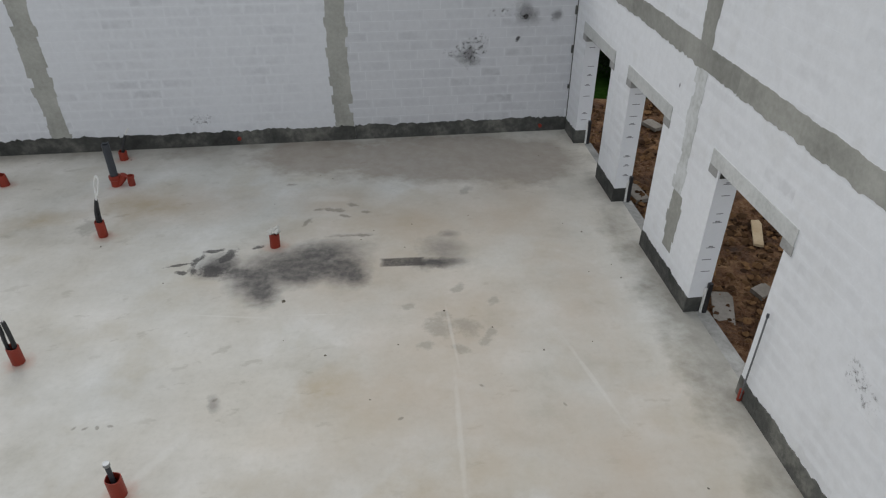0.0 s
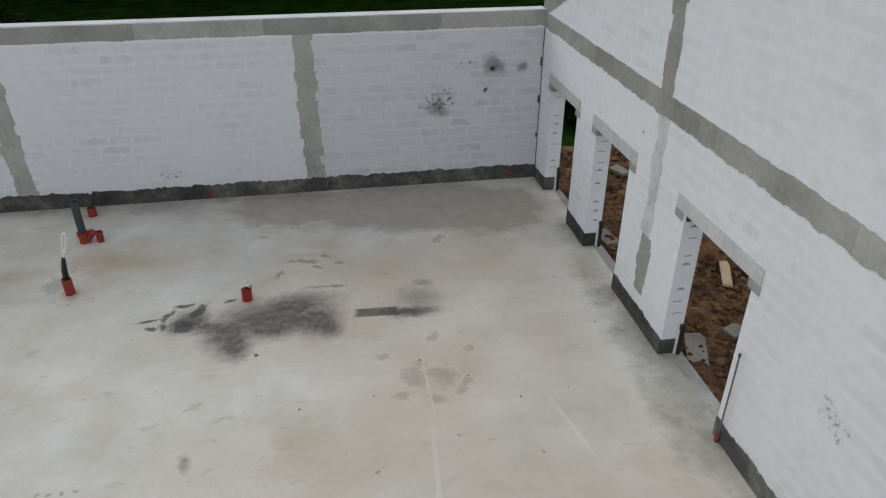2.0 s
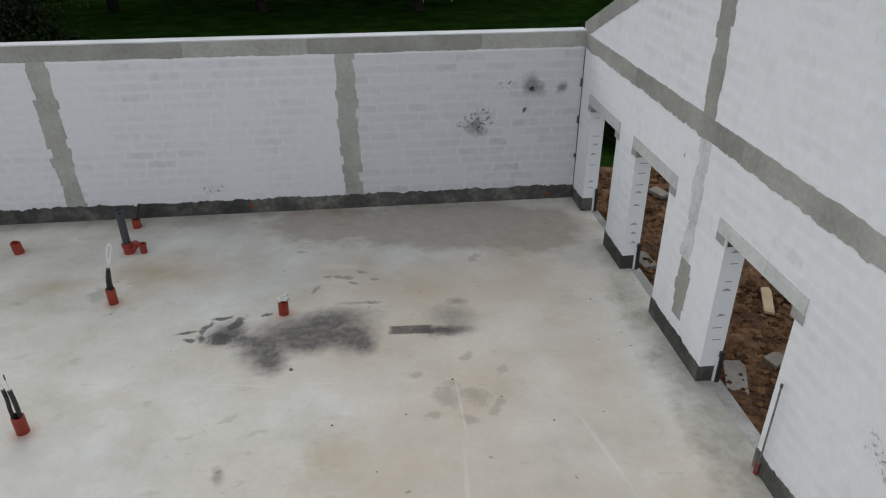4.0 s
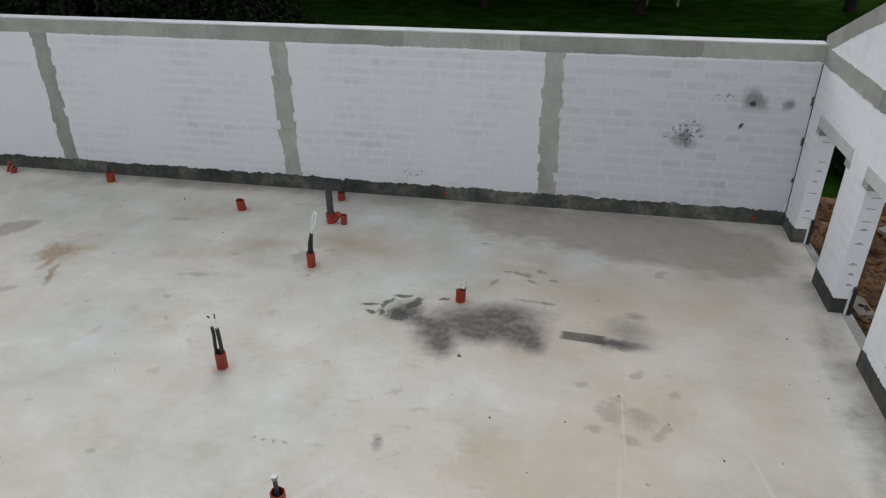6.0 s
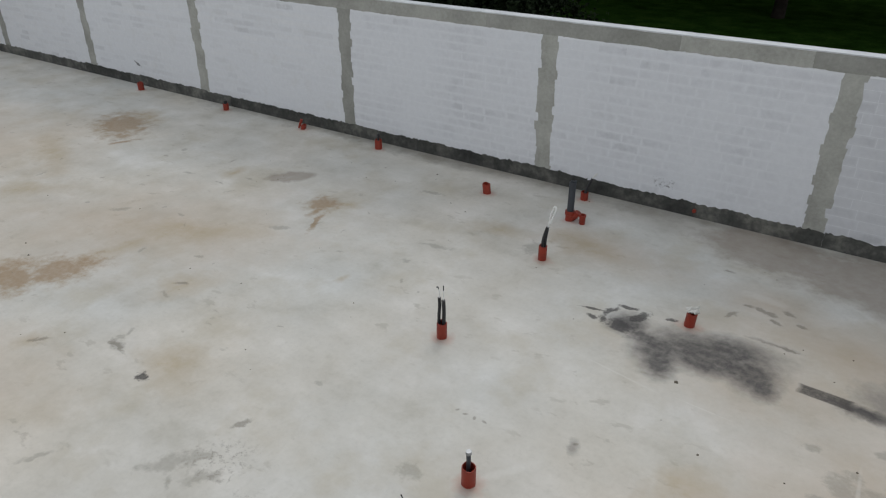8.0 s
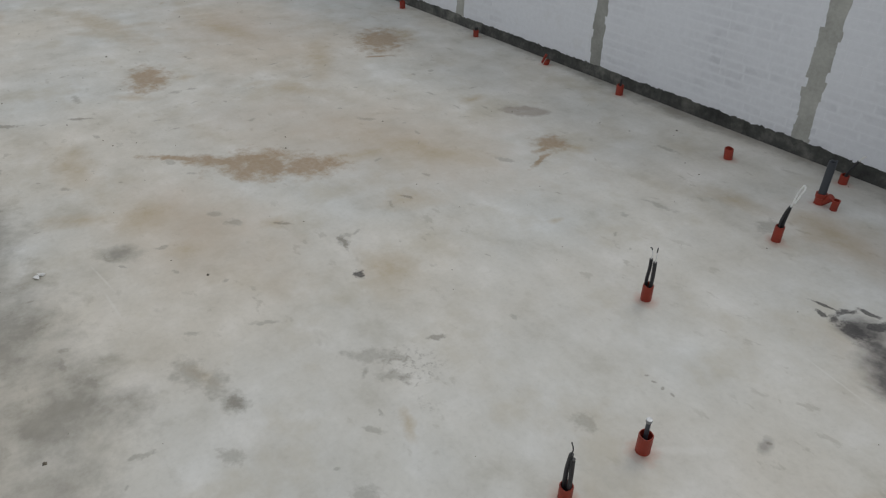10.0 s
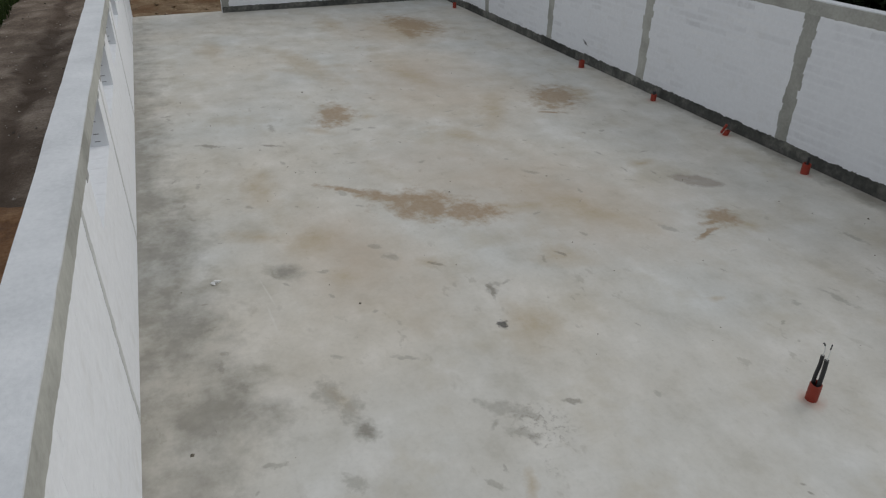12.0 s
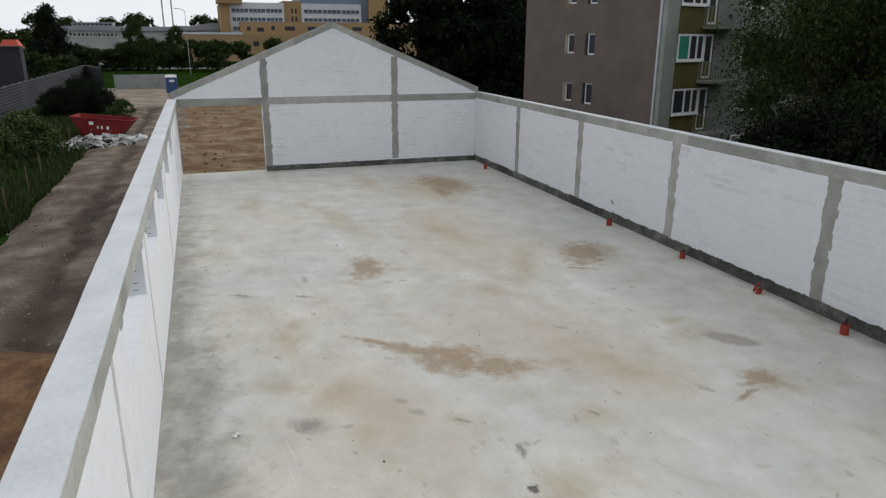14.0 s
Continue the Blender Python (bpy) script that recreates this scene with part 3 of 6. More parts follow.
slope_beam(on_gable, wall_gable)
for a, b, top in LINTELS:
    g = Geo()
    box_on(g, on_gable, a, -0.012, top - 0.2, b, THICK - 0.03, top)
    lin = make("lintel", g, M_LINTEL, wall_gable, "grey precast concrete lintel over a door opening")
    for s, e in ((a - 0.01, a + 0.19), (b - 0.2, b + 0.01)):
        g = Geo()
        box_on(g, on_gable, s, -0.010, top - 0.315, e, 0.2, top - 0.202)
        make("bearing_pad", g, M_PAD, lin, "mortar bearing pad")
for a, b, c, d in DOORS:
    g = Geo()
    box_on(g, on_gable, a + 0.002, 0.0, -0.31, b - 0.002, THICK + 0.06, -0.006)
    make("threshold", g, M_SILL_CONC, wall_gable, "pale concrete strip in the door opening")
    # printed marks on the jamb blocks, in pairs of short bars
    zz = 0.42
    while zz < 2.0:
        if RNG.random() < 0.75:
            g = Geo()
            wd = RNG.uniform(0.045, 0.065)
            mid = RNG.uniform(0.12, 0.16)
            up = RNG.uniform(0.0, 0.08)
            box_on(g, on_gable, a - 0.01, mid - wd, zz + up, a + 0.0035, mid + wd, zz + up + 0.011)
            if RNG.random() < 0.5:
                box_on(g, on_gable, a - 0.01, mid - wd * 0.5, zz + up + 0.018, a + 0.0035, mid + wd * 0.5, zz + up + 0.032)
            make("print_mark", g, M_INK, wall_gable)
        zz += COURSE
    # notch under the lintel, seen in the jamb: its shade added as dark boxes
    for u in (a, b):
        g = Geo()
        box_on(g, on_gable, u - 0.004, 0.02, d - 0.10, u + 0.004, THICK - 0.06, d - 0.004)
        make("open_joint", g, M_PLINTH, wall_gable, "dark box for the shaded notch under the lintel")
    # insulation strip and black membrane turned up at the outer foot of the jamb
    g = Geo()
    box_on(g, on_gable, a - 0.02, 0.205, -0.2, a + 0.028, 0.235, 0.40)
    make("insulation_strip", g, M_WHITE, wall_gable, "white insulation strip")
    g = Geo()
    box_on(g, on_gable, a - 0.02, 0.238, -0.25, a + 0.05, 0.29, 0.48)
    make("membrane", g, M_BLACK, wall_gable, "black damp-proof membrane turned up")

# dark open joint and foam dabs in the corner
g = Geo()
g.box(-0.012, -0.02, 0.3, 0.004, 0.004, 3.1)
tagged(make("corner_joint", g, M_PLINTH), "dark open joint in the wall corner", "wall joint", kind="structure")

# the far gable with its wide opening
FAR_COLUMNS = [4.16, 10.2]
GATE = (10.37, 14.03, -0.31, BEAM_LOW - 0.06)
wall_far = core("wall_far", on_far, rects(DEEP, BEAM_LOW - 0.05, [GATE]) + [[(0, BEAM_LOW), (DEEP, BEAM_LOW), (DEEP, EAVE), (DEEP / 2, roof(DEEP / 2)), (0, EAVE)]],
                "white block gable wall with a wide gateway opening")
column(on_far, wall_far, 4.16, 0.3, roof(4.1) - 0.2, 0.31, jitter=0.01)
column(on_far, wall_far, 10.2, -0.1, roof(10.1) - 0.2, 0.31, jitter=0.015)
sections(on_far, wall_far, 0, DEEP, BEAM_LOW - 0.08, BEAM_TOP - 0.06, 0.012, 3.6, M_CONC, "ring_beam", "grey cast concrete ring beam", n1=THICK)
band("plinth_band", on_far, M_PLINTH, wall_far, 0.016, 10.36, -0.1, 0.25, 0, 0.02, -0.014, 0.14)
slope_beam(on_far, wall_far, 0.10)
blockwork(on_far, wall_far, DEEP, PLINTH - 0.04, lambda u: roof(u) - 0.12, [(GATE[0], GATE[1] + 0.1, -1, GATE[3]), (0, DEEP, BEAM_LOW, BEAM_TOP - 0.1)], FAR_COLUMNS, lambda u, z: False, 3, M_RUBBED_ALL, None, 0.002)

# the front wall with its band of high windows
FRONT_COLUMNS = [5.9, 11.26, 16.2, 23.4, 31.8]
SILL, HEAD = 2.02, 2.90
WINDOWS = [(12.45, 15.5), (16.75, 19.0), (20.3, 22.65), (24.2, 26.35), (28.0, 30.0)]
wall_front = core("wall_front", on_front, rects(LONG, BEAM_LOW + 0.1, [(a, b, SILL, HEAD) for a, b in WINDOWS]), "long white block wall with high window openings")
for c in FRONT_COLUMNS:
    column(on_front, wall_front, c, 0.02, BEAM_LOW + 0.05, 0.15, jitter=0.012, material=M_LINTEL)
sections(on_front, wall_front, 0, LONG, BEAM_LOW - 0.04, BEAM_TOP - 0.06, 0.012, 3.0, M_CONC, "ring_beam", "grey cast concrete ring beam", n0=-0.082, n1=THICK)
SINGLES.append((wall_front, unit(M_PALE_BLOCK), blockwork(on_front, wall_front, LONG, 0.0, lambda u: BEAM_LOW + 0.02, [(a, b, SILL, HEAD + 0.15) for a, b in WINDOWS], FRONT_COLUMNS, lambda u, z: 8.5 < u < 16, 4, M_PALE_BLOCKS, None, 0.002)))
g = Geo()
box_on(g, on_front, -SKEW * DEEP + 0.004, 0.001, -0.3, 0.0, THICK, BEAM_TOP - 0.041)
make("wall_end", g, M_PALE_BLOCKS, wall_front, "narrow strip of blockwork closing the corner")
for a, b in WINDOWS:
    g = Geo()
    box_on(g, on_front, a - 0.25, -0.010, HEAD, b + 0.25, THICK - 0.03, BEAM_LOW - 0.042)
    lin = make("lintel", g, M_LINTEL, wall_front, "grey precast concrete lintel over a window opening")
    for s, e in ((a - 0.26, a - 0.02), (b + 0.02, b + 0.26)):
        g = Geo()
        box_on(g, on_front, s, -0.008, HEAD - 0.11, e, 0.2, HEAD - 0.002)
        make("bearing_pad", g, M_PAD, lin, "mortar bearing pad")
    for zz in (SILL + 0.1, SILL + 0.22, SILL + 0.42, SILL + 0.62):
        g = Geo()
        box_on(g, on_front, b - 0.0035, 0.11, zz, b + 0.01, 0.19, zz + 0.014)
        make("print_mark", g, M_INK, wall_front)
    for k in (0.45, 0.95):
        g = Geo()
        box_on(g, on_front, b - k, 0.10, SILL - 0.01, b - k + 0.014, 0.17, SILL + 0.003)
        make("print_mark", g, M_INK, wall_front)

# pale tops of the long walls
for name, w in (("back", on_back), ("front", on_front)):
    g = Geo()
    up = [(u, (-0.004 if name == "back" else -0.087) + d) for u, d in ragged(RNG, 0.0, LONG, 0.4, 0.006)]
    k = len(up)
    rim = [(u, n) for u, n in up] + [(u, THICK + d) for u, d in ragged(RNG, LONG, 0.0, 0.35, 0.008)]
    top = BEAM_TOP if name == "back" else BEAM_TOP - 0.04
    g.add([w(u, n, top) for u, n in rim] + [w(u, n, top - 0.025) for u, n in rim],
          [tuple(range(len(rim))), tuple(range(2 * len(rim) - 1, len(rim) - 1, -1))] + [(i, (i + 1) % len(rim), len(rim) + (i + 1) % len(rim), len(rim) + i) for i in range(len(rim))])
    make("wall_top", g, M_CAP, wall_back if name == "back" else wall_front, "pale rough top of the wall")

# ---- floor ----
g = Geo()
g.box(-LONG - THICK - 0.1, -DEEP, -0.35, 0.2, 0.0, 0.0)
floor = tagged(make("floor", g, M_CONC), "pale power-floated concrete floor with brown and dark stains", "floor", kind="structure")

# ---- ground outside ----
g = Geo()
g.add([(-3000, -3000, GROUND), (3000, -3000, GROUND), (3000, 3000, GROUND), (-3000, 3000, GROUND)], [(0, 1, 2, 3)])
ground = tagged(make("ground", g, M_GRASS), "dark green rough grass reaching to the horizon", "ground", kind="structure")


def sheet(name, x0, y0, x1, y1, step, material, label, lumps=0.08, rise=0.05, size=1.0, kind="structure", category="ground", ruts=None):
    """Earth lying on the ground: a lumpy sheet whose rim dips below the grass."""
    nx, ny = int((x1 - x0) / step) + 1, int((y1 - y0) / step) + 1
    verts = []
    for j in range(ny + 1):
        for i in range(nx + 1):
            x, y = x0 + (x1 - x0) * i / nx, y0 + (y1 - y0) * j / ny
            rim = min(x - x0, x1 - x, y - y0, y1 - y)
            h = rise + lumps * noise.noise((x * size, y * size, 3.1)) + 0.4 * lumps * noise.noise((x * size * 3, y * size * 3, 8.0))
            wob = 0.6 + 0.5 * noise.noise((x * 0.45, y * 0.45, 1.7))
            if ruts:
                h += sum(-0.11 * math.exp(-((y - r - 0.25 * math.sin(x * 0.13)) / 0.3) ** 2) for r in ruts)
            verts.append((x, y, GROUND + min(h, -0.12 + 0.22 * rim / wob)))
    faces = [(j * (nx + 1) + i, j * (nx + 1) + i + 1, (j + 1) * (nx + 1) + i + 1, (j + 1) * (nx + 1) + i) for j in range(ny) for i in range(nx)]
    return tagged(make(name, Geo().add(verts, faces), material, fix=False, smooth=True), label, category, kind=kind)


sheet("dirt_track", -100, -19.7, 6, -13.5, 0.3, M_TRACK, "rutted grey-brown dirt track beside the wall", 0.05, 0.2, 0.8, ruts=(-15.4, -17.1))
sheet("site_soil", -93, -16.0, -35.5, 3.0, 0.45, M_SOIL, "bare sandy brown building-site soil", 0.07, 0.14, 0.6)
sheet("yard_soil", -97.5, -24.8, -71, -15.2, 0.5, M_YARD, "trampled pale sandy soil of the site entrance", 0.05, 0.27, 0.7)
sheet("clay_soil", -19.8, -18.3, -2, -13.9, 0.2, M_CLAY, "orange-brown clay soil along the wall foot", 0.07, 0.34, 1.2)
sheet("backfill_soil", -1.2, -15.5, 4.4, 2.6, 0.15, M_SOIL_WET, "heaped orange-brown backfill soil outside the doors", 0.12, 0.14, 0.9)

# ---- stains lying on the floor and walls ----
DISC = bpy.data.meshes.new("stain")
DISC.from_pydata([(1.7 * math.cos(2 * math.pi * i / 28), 1.7 * math.sin(2 * math.pi * i / 28), 0) for i in range(28)], [], [tuple(range(28))])
S_SOOT = stain_material("soot_stain", (0.09, 0.08, 0.08), 0.38, 1.5, 1.5, 1.6)
S_DENSE = stain_material("dense_soot", (0.05, 0.046, 0.046), 0.68, 2.6, 1.5, 5.0)
S_SPECK = stain_material("soot_specks", (0.07, 0.064, 0.066), 0.8, 2.2, 1.2, 3.0, speckle=15.0)
LEVEL = [0.0015]
SPOTS = {}
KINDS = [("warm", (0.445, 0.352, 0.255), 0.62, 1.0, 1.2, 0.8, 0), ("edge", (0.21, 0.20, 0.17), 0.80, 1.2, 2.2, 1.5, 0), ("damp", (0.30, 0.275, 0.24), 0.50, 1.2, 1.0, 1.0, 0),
         ("wet", (0.25, 0.207, 0.168), 0.68, 3.6, 1.0, 1.3, 0), ("tan", (0.37, 0.285, 0.165), 0.62, 1.0, 1.7, 1.8, 0), ("smoke", (0.17, 0.155, 0.14), 0.66, 1.3, 1.1, 4.0, 0),
         ("boot", (0.235, 0.22, 0.185), 0.50, 2.0, 2.2, 6.0, 0), ("brown", (0.275, 0.18, 0.088), 0.80, 1.75, 1.9, 3.2, 0), ("soot", (0.046, 0.042, 0.042), 0.93, 1.5, 0.6, 2.6, 0),
         ("char", (0.045, 0.038, 0.034), 0.90, 5.0, 0.35, 6.0, 0), ("dense", (0.03, 0.027, 0.027), 0.90, 2.2, 2.3, 9.0, 0), ("pale", (0.68, 0.67, 0.63), 0.30, 1.8, 1.2, 6.0, 0), ("red", (0.42, 0.13, 0.07), 0.40, 1.4, 1.4, 7.0, 0),
         ("speck", (0.12, 0.105, 0.085), 0.5, 1.8, 1.4, 3.0, 12.0), ("scuff", (0.15, 0.135, 0.105), 0.60, 2.0, 1.8, 9.0, 0)]


def mark(kind, x, y, rx, ry, turn=0.0):
    """A stain in the floor."""
    SPOTS.setdefault(kind, []).append((x, y, rx, ry, turn))


def stain(parent, material, x, y, rx, ry, turn=0.0, wall=None, z=None):
    """A smudge on a wall: a thin ragged film."""
    data = DISC.copy()
    data.materials.append(material)
    ob = new("stain", data)
    ob.parent = parent
    LEVEL[0] += 0.0002
    if wall == "back":
        m = pose(x, -LEVEL[0] - 0.003, z, 90, 0, 0) @ pose(0, 0, 0, 0, 0, turn)
    else:
        m = pose(-LEVEL[0] - 0.003, y, z, 90, 0, -90) @ pose(0, 0, 0, 0, 0, turn)
    ob.matrix_basis = m @ Matrix.Diagonal((rx, ry, 1, 1))
    return ob


# wet patch by the back wall, and darker strips along the foot of the walls
mark("wet", -2.75, -0.95, 3.0, 1.22, -2)
mark("wet", -5.0, -0.7, 1.6, 0.95, -8)
mark("wet", -1.2, -1.3, 1.4, 1.2)
mark("damp", -7.6, -0.3, 3.6, 0.85, 0)
mark("damp", -11.5, -0.1, 4.0, 0.5, 0)
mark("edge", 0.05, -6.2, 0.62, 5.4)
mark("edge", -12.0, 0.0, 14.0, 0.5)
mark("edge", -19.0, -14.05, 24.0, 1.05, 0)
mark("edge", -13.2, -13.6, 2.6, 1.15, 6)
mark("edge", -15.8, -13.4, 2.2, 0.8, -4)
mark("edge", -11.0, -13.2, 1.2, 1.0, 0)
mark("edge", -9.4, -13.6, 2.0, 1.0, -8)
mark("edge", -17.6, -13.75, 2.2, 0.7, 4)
# clay dust trodden over the slab
for x, y, a, b, t in ((-2.06, -3.24, 2.6, 1.7, 0), (-3.26, -7.34, 2.6, 2.2, 20), (-1.36, -5.54, 1.2, 3.0, 0), (-7.46, -2.24, 2.2, 0.9, -10), (-4.66, -2.54, 1.4, 0.8, 0), (-15.55, -6.45, 5.5, 2.6, 30), (-24, -5.5, 6.0, 3.5, 0), (-14.06, -10.54, 3.0, 1.5, 10), (-31, -4.5, 4.0, 3.0, 0)):
    mark("warm", x, y, a, b, t)
mark("warm", -4.46, -4.54, 2.6, 1.6, 0)
mark("warm", -3.4, -3.4, 3.2, 1.5, 0)
mark("warm", -3.0, -6.0, 2.4, 2.2, 0)
mark("warm", -1.66, -8.44, 1.8, 3.2, 0)
# burnt patch beside the capped pipe
mark("soot", -5.26, -4.32, 1.33, 0.60, 4)
mark("soot", -4.94, -4.1, 0.99, 0.50, 6)
mark("soot", -5.8, -4.66, 0.58, 0.55, 0)
mark("soot", -5.72, -4.94, 0.35, 0.48, 8)
mark("soot", -4.58, -4.49, 0.51, 0.62, 14)
mark("soot", -6.06, -4.44, 0.49, 0.31, -12)
mark("soot", -6.41, -4.24, 0.46, 0.41, 0)
mark("soot", -5.36, -4.5, 0.93, 0.50, -2)
mark("soot", -4.84, -4.42, 0.77, 0.48, 4)
mark("soot", -5.84, -4.52, 0.58, 0.53, 0)
mark("soot", -5.76, -4.84, 0.39, 0.60, 5)
mark("soot", -5.2, -4.6, 0.7, 0.34, 0)
mark("soot", -4.42, -4.68, 0.30, 0.42, 10)
mark("dense", -6.50, -4.36, 0.27, 0.19, -25)
mark("dense", -6.33, -3.99, 0.13, 0.25, -28)
mark("dense", -6.56, -3.81, 0.20, 0.06, 12)
mark("dense", -6.76, -4.04, 0.07, 0.20, -30)
mark("dense", -6.79, -4.3, 0.08, 0.13, 0)
mark("dense", -7.01, -4.14, 0.26, 0.035, 12)
mark("dense", -6.94, -4.34, 0.15, 0.05, -15)
mark("dense", -5.89, -3.8, 0.13, 0.06, 10)
mark("char", -3.69, -4.43, 0.37, 0.125, -3)
mark("soot", -3.21, -4.5, 0.55, 0.17, -4)
mark("smoke", -3.11, -4.49, 0.62, 0.26, -3)
mark("smoke", -3.04, -4.14, 0.50, 0.50, 0)
mark("smoke", -2.91, -3.74, 0.25, 0.16, 0)
mark("smoke", -4.51, -3.6, 0.48, 0.06, -2)
mark("scuff", -4.26, -3.62, 0.20, 0.03, -3)
mark("scuff", -5.17, -3.13, 0.19, 0.055, 63)
for x, y, r in ((-4.66, -2.8, 0.10), (-4.42, -2.63, 0.08), (-5, -2.75, 0.07), (-4.81, -2.76, 0.08), (-4.56, -2.99, 0.07), (-4.21, -2.89, 0.06), (-5.5, -1.79, 0.06)):
    mark("scuff", x, y, r * 1.6, r * 0.8, RNG.uniform(-30, 30))
# boot marks and blotches
for x, y, a, b in ((-3.31, -5.98, 0.26, 0.26), (-2.94, -6.02, 0.28, 0.18), (-3.08, -6.44, 0.17, 0.10), (-2.76, -6.36, 0.12, 0.09), (-3.7, -5.5, 0.13, 0.11), (-2.96, -5.18, 0.15, 0.08),
                   (-3.52, -6.34, 0.14, 0.11), (-2.66, -6.19, 0.15, 0.08), (-2.5, -5.52, 0.13, 0.10), (-3.23, -5.72, 0.13, 0.08), (-2.44, -2.36, 0.12, 0.20)):
    mark("boot", x, y, a, b, RNG.uniform(-40, 40))
for x, y in ((-3.92, -7.52), (-2.92, -7.11), (-2, -7.52), (-7.56, -7.25), (-7.44, -7.27), (-7.3, -7.27), (-7.16, -7.26), (-6.06, -6.99)):
    mark("scuff", x, y, 0.045, 0.025, RNG.uniform(0, 180))
mark("smoke", -6.06, -7.06, 0.10, 0.20, 20)
mark("pale", -3.16, -6.14, 0.030, 0.75, 1)
mark("pale", -3.28, -7.84, 0.045, 1.2, -4)
mark("pale", -6.16, -5.44, 0.75, 0.022, -10)
mark("pale", -4.96, -5.54, 0.5, 0.018, -4)
mark("pale", -1.56, -7.14, 0.04, 1.0, 12)
mark("pale", -6.56, -7.84, 0.08, 0.55, -38)
mark("pale", -4.81, -2.39, 0.5, 0.14, -8)
mark("tan", -4.74, -7.04, 0.55, 0.50, 10)
for x, y, a, b, t in ((-7.96, -2.24, 1.0, 0.5, -20), (-9.56, -2.54, 0.9, 0.4, 10), (-3.46, -8.94, 0.9, 1.1, 0),
                      (-17.53, -11.67, 1.6, 0.5, 0), (-14.36, -5.84, 2.2, 0.6, 35), (-27, -8.8, 3.4, 0.8, 12), (-11.26, -8.64, 0.9, 0.6, 0),
                      (-24.5, -6, 2.0, 0.6, 10), (-33, -6.5, 2.5, 0.7, 0), (-19.02, -6.58, 1.5, 0.5, 40), (-20.51, -4.99, 2.4, 0.5, -30), (-30, -11.5, 2.0, 0.7, 0)):
    mark("tan", x, y, a, b, t)
# brown mud: a long streak drawn out to a thin tail, and splashes round it
mark("brown", -16.89, -9.98, 0.85, 0.15, 49)
mark("brown", -16.34, -9.41, 0.85, 0.32, 48)
mark("brown", -15.65, -8.75, 1.10, 0.88, 50)
mark("brown", -16, -8.7, 0.85, 0.24, 52)
mark("brown", -15.15, -8.05, 0.95, 0.62, 56)
mark("tan", -14.9, -6.95, 1.0, 0.40, 80)
mark("tan", -14.66, -6.14, 0.7, 0.3, 70)
mark("brown", -21.01, -2.74, 1.45, 0.95, -30)
mark("tan", -20.91, -1.89, 1.0, 0.5, -30)
mark("brown", -19.82, -3.58, 0.49, 0.10, 62)
mark("brown", -21.6, -9.1, 1.25, 0.66, -17)
mark("tan", -20.56, -9.74, 0.65, 0.25, 48)
mark("tan", -21.21, -8.29, 0.4, 0.3, 0)
mark("tan", -26.5, -8.7, 0.6, 1.35, 0)
mark("tan", -15.95, -3.4, 0.20, 0.50, 0)
mark("brown", -13.11, -3.56, 0.51, 0.46, 0)
mark("brown", -13.01, -3.89, 0.17, 0.37, 10)
mark("brown", -12.68, -4.29, 0.49, 0.09, -66)
mark("tan", -12.66, -3.34, 0.4, 0.2, 20)
mark("brown", -31.7, -3.4, 2.44, 1.22, 10)
mark("brown", -30.2, -4, 1.10, 0.49, 0)
mark("tan", -31, -4, 3.4, 1.8, 0)
mark("wet", -14.68, -2.86, 0.60, 0.36, 41)
mark("boot", -13.1, -4.82, 0.28, 0.11, 20)
mark("tan", -12.91, -7.14, 0.75, 0.42, 58)
mark("scuff", -13, -7.18, 0.16, 0.05, 30)
mark("tan", -13.53, -9.39, 0.40, 0.22, 50)
mark("scuff", -13.46, -9.34, 0.22, 0.06, 50)
mark("boot", -13.97, -10, 0.20, 0.13, 40)
mark("boot", -14.41, -10.14, 0.16, 0.10, 40)
mark("edge", -14.11, -11.75, 0.45, 0.30, 53)
mark("tan", -13.64, -10.9, 0.42, 0.30, 40)
mark("tan", -14.94, -11.13, 0.65, 0.60, 0)
mark("tan", -15.45, -11.95, 0.9, 0.3, 60)
mark("dense", -11.47, -9.04, 0.12, 0.09)
mark("scuff", -12.38, -8.79, 0.32, 0.06, -15)
mark("boot", -12.38, -8.79, 0.15, 0.12, 0)
mark("boot", -10.91, -11.79, 0.40, 0.24, 15)
mark("tan", -10.81, -11.69, 0.40, 0.16, 20)
mark("boot", -10.51, -11.59, 0.34, 0.16, -20)
mark("scuff", -10.1, -11.52, 0.15, 0.12)
mark("boot", -10.1, -11.52, 0.24, 0.20)
mark("boot", -9.84, -9.79, 0.46, 0.16, 53)
mark("boot", -9.68, -9.62, 0.30, 0.10, 45)
mark("boot", -9.36, -9.74, 0.32, 0.11, 45)
mark("scuff", -9.66, -8.94, 0.20, 0.06, 62)
mark("speck", -9.41, -9.44, 0.5, 0.4, 40)
mark("boot", -8.12, -10.94, 0.22, 0.15, 40)
mark("boot", -7.47, -8.42, 0.20, 0.16, 0)
mark("boot", -9.36, -11.86, 0.22, 0.12, 30)
mark("boot", -11.26, -10.64, 0.26, 0.06, 60)
mark("scuff", -20.46, -12.41, 0.40, 0.10, 60)
mark("scuff", -19.96, -11, 0.36, 0.08, 60)
mark("boot", -21.21, -10.83, 0.35, 0.12, 0)
mark("boot", -10.21, -3.79, 0.40, 0.07, 10)
mark("tan", -8.66, -10.04, 0.35, 0.10, -20)
mark("pale", -12.86, -12.19, 0.5, 0.025, 3)
mark("pale", -13.56, -12.14, 0.6, 0.02, 8)
for i in range(14):
    mark(RNG.choice(("tan", "boot", "speck")), RNG.uniform(-34, -8), RNG.uniform(-13, -1), RNG.uniform(0.12, 0.4), RNG.uniform(0.06, 0.2), RNG.uniform(0, 180))
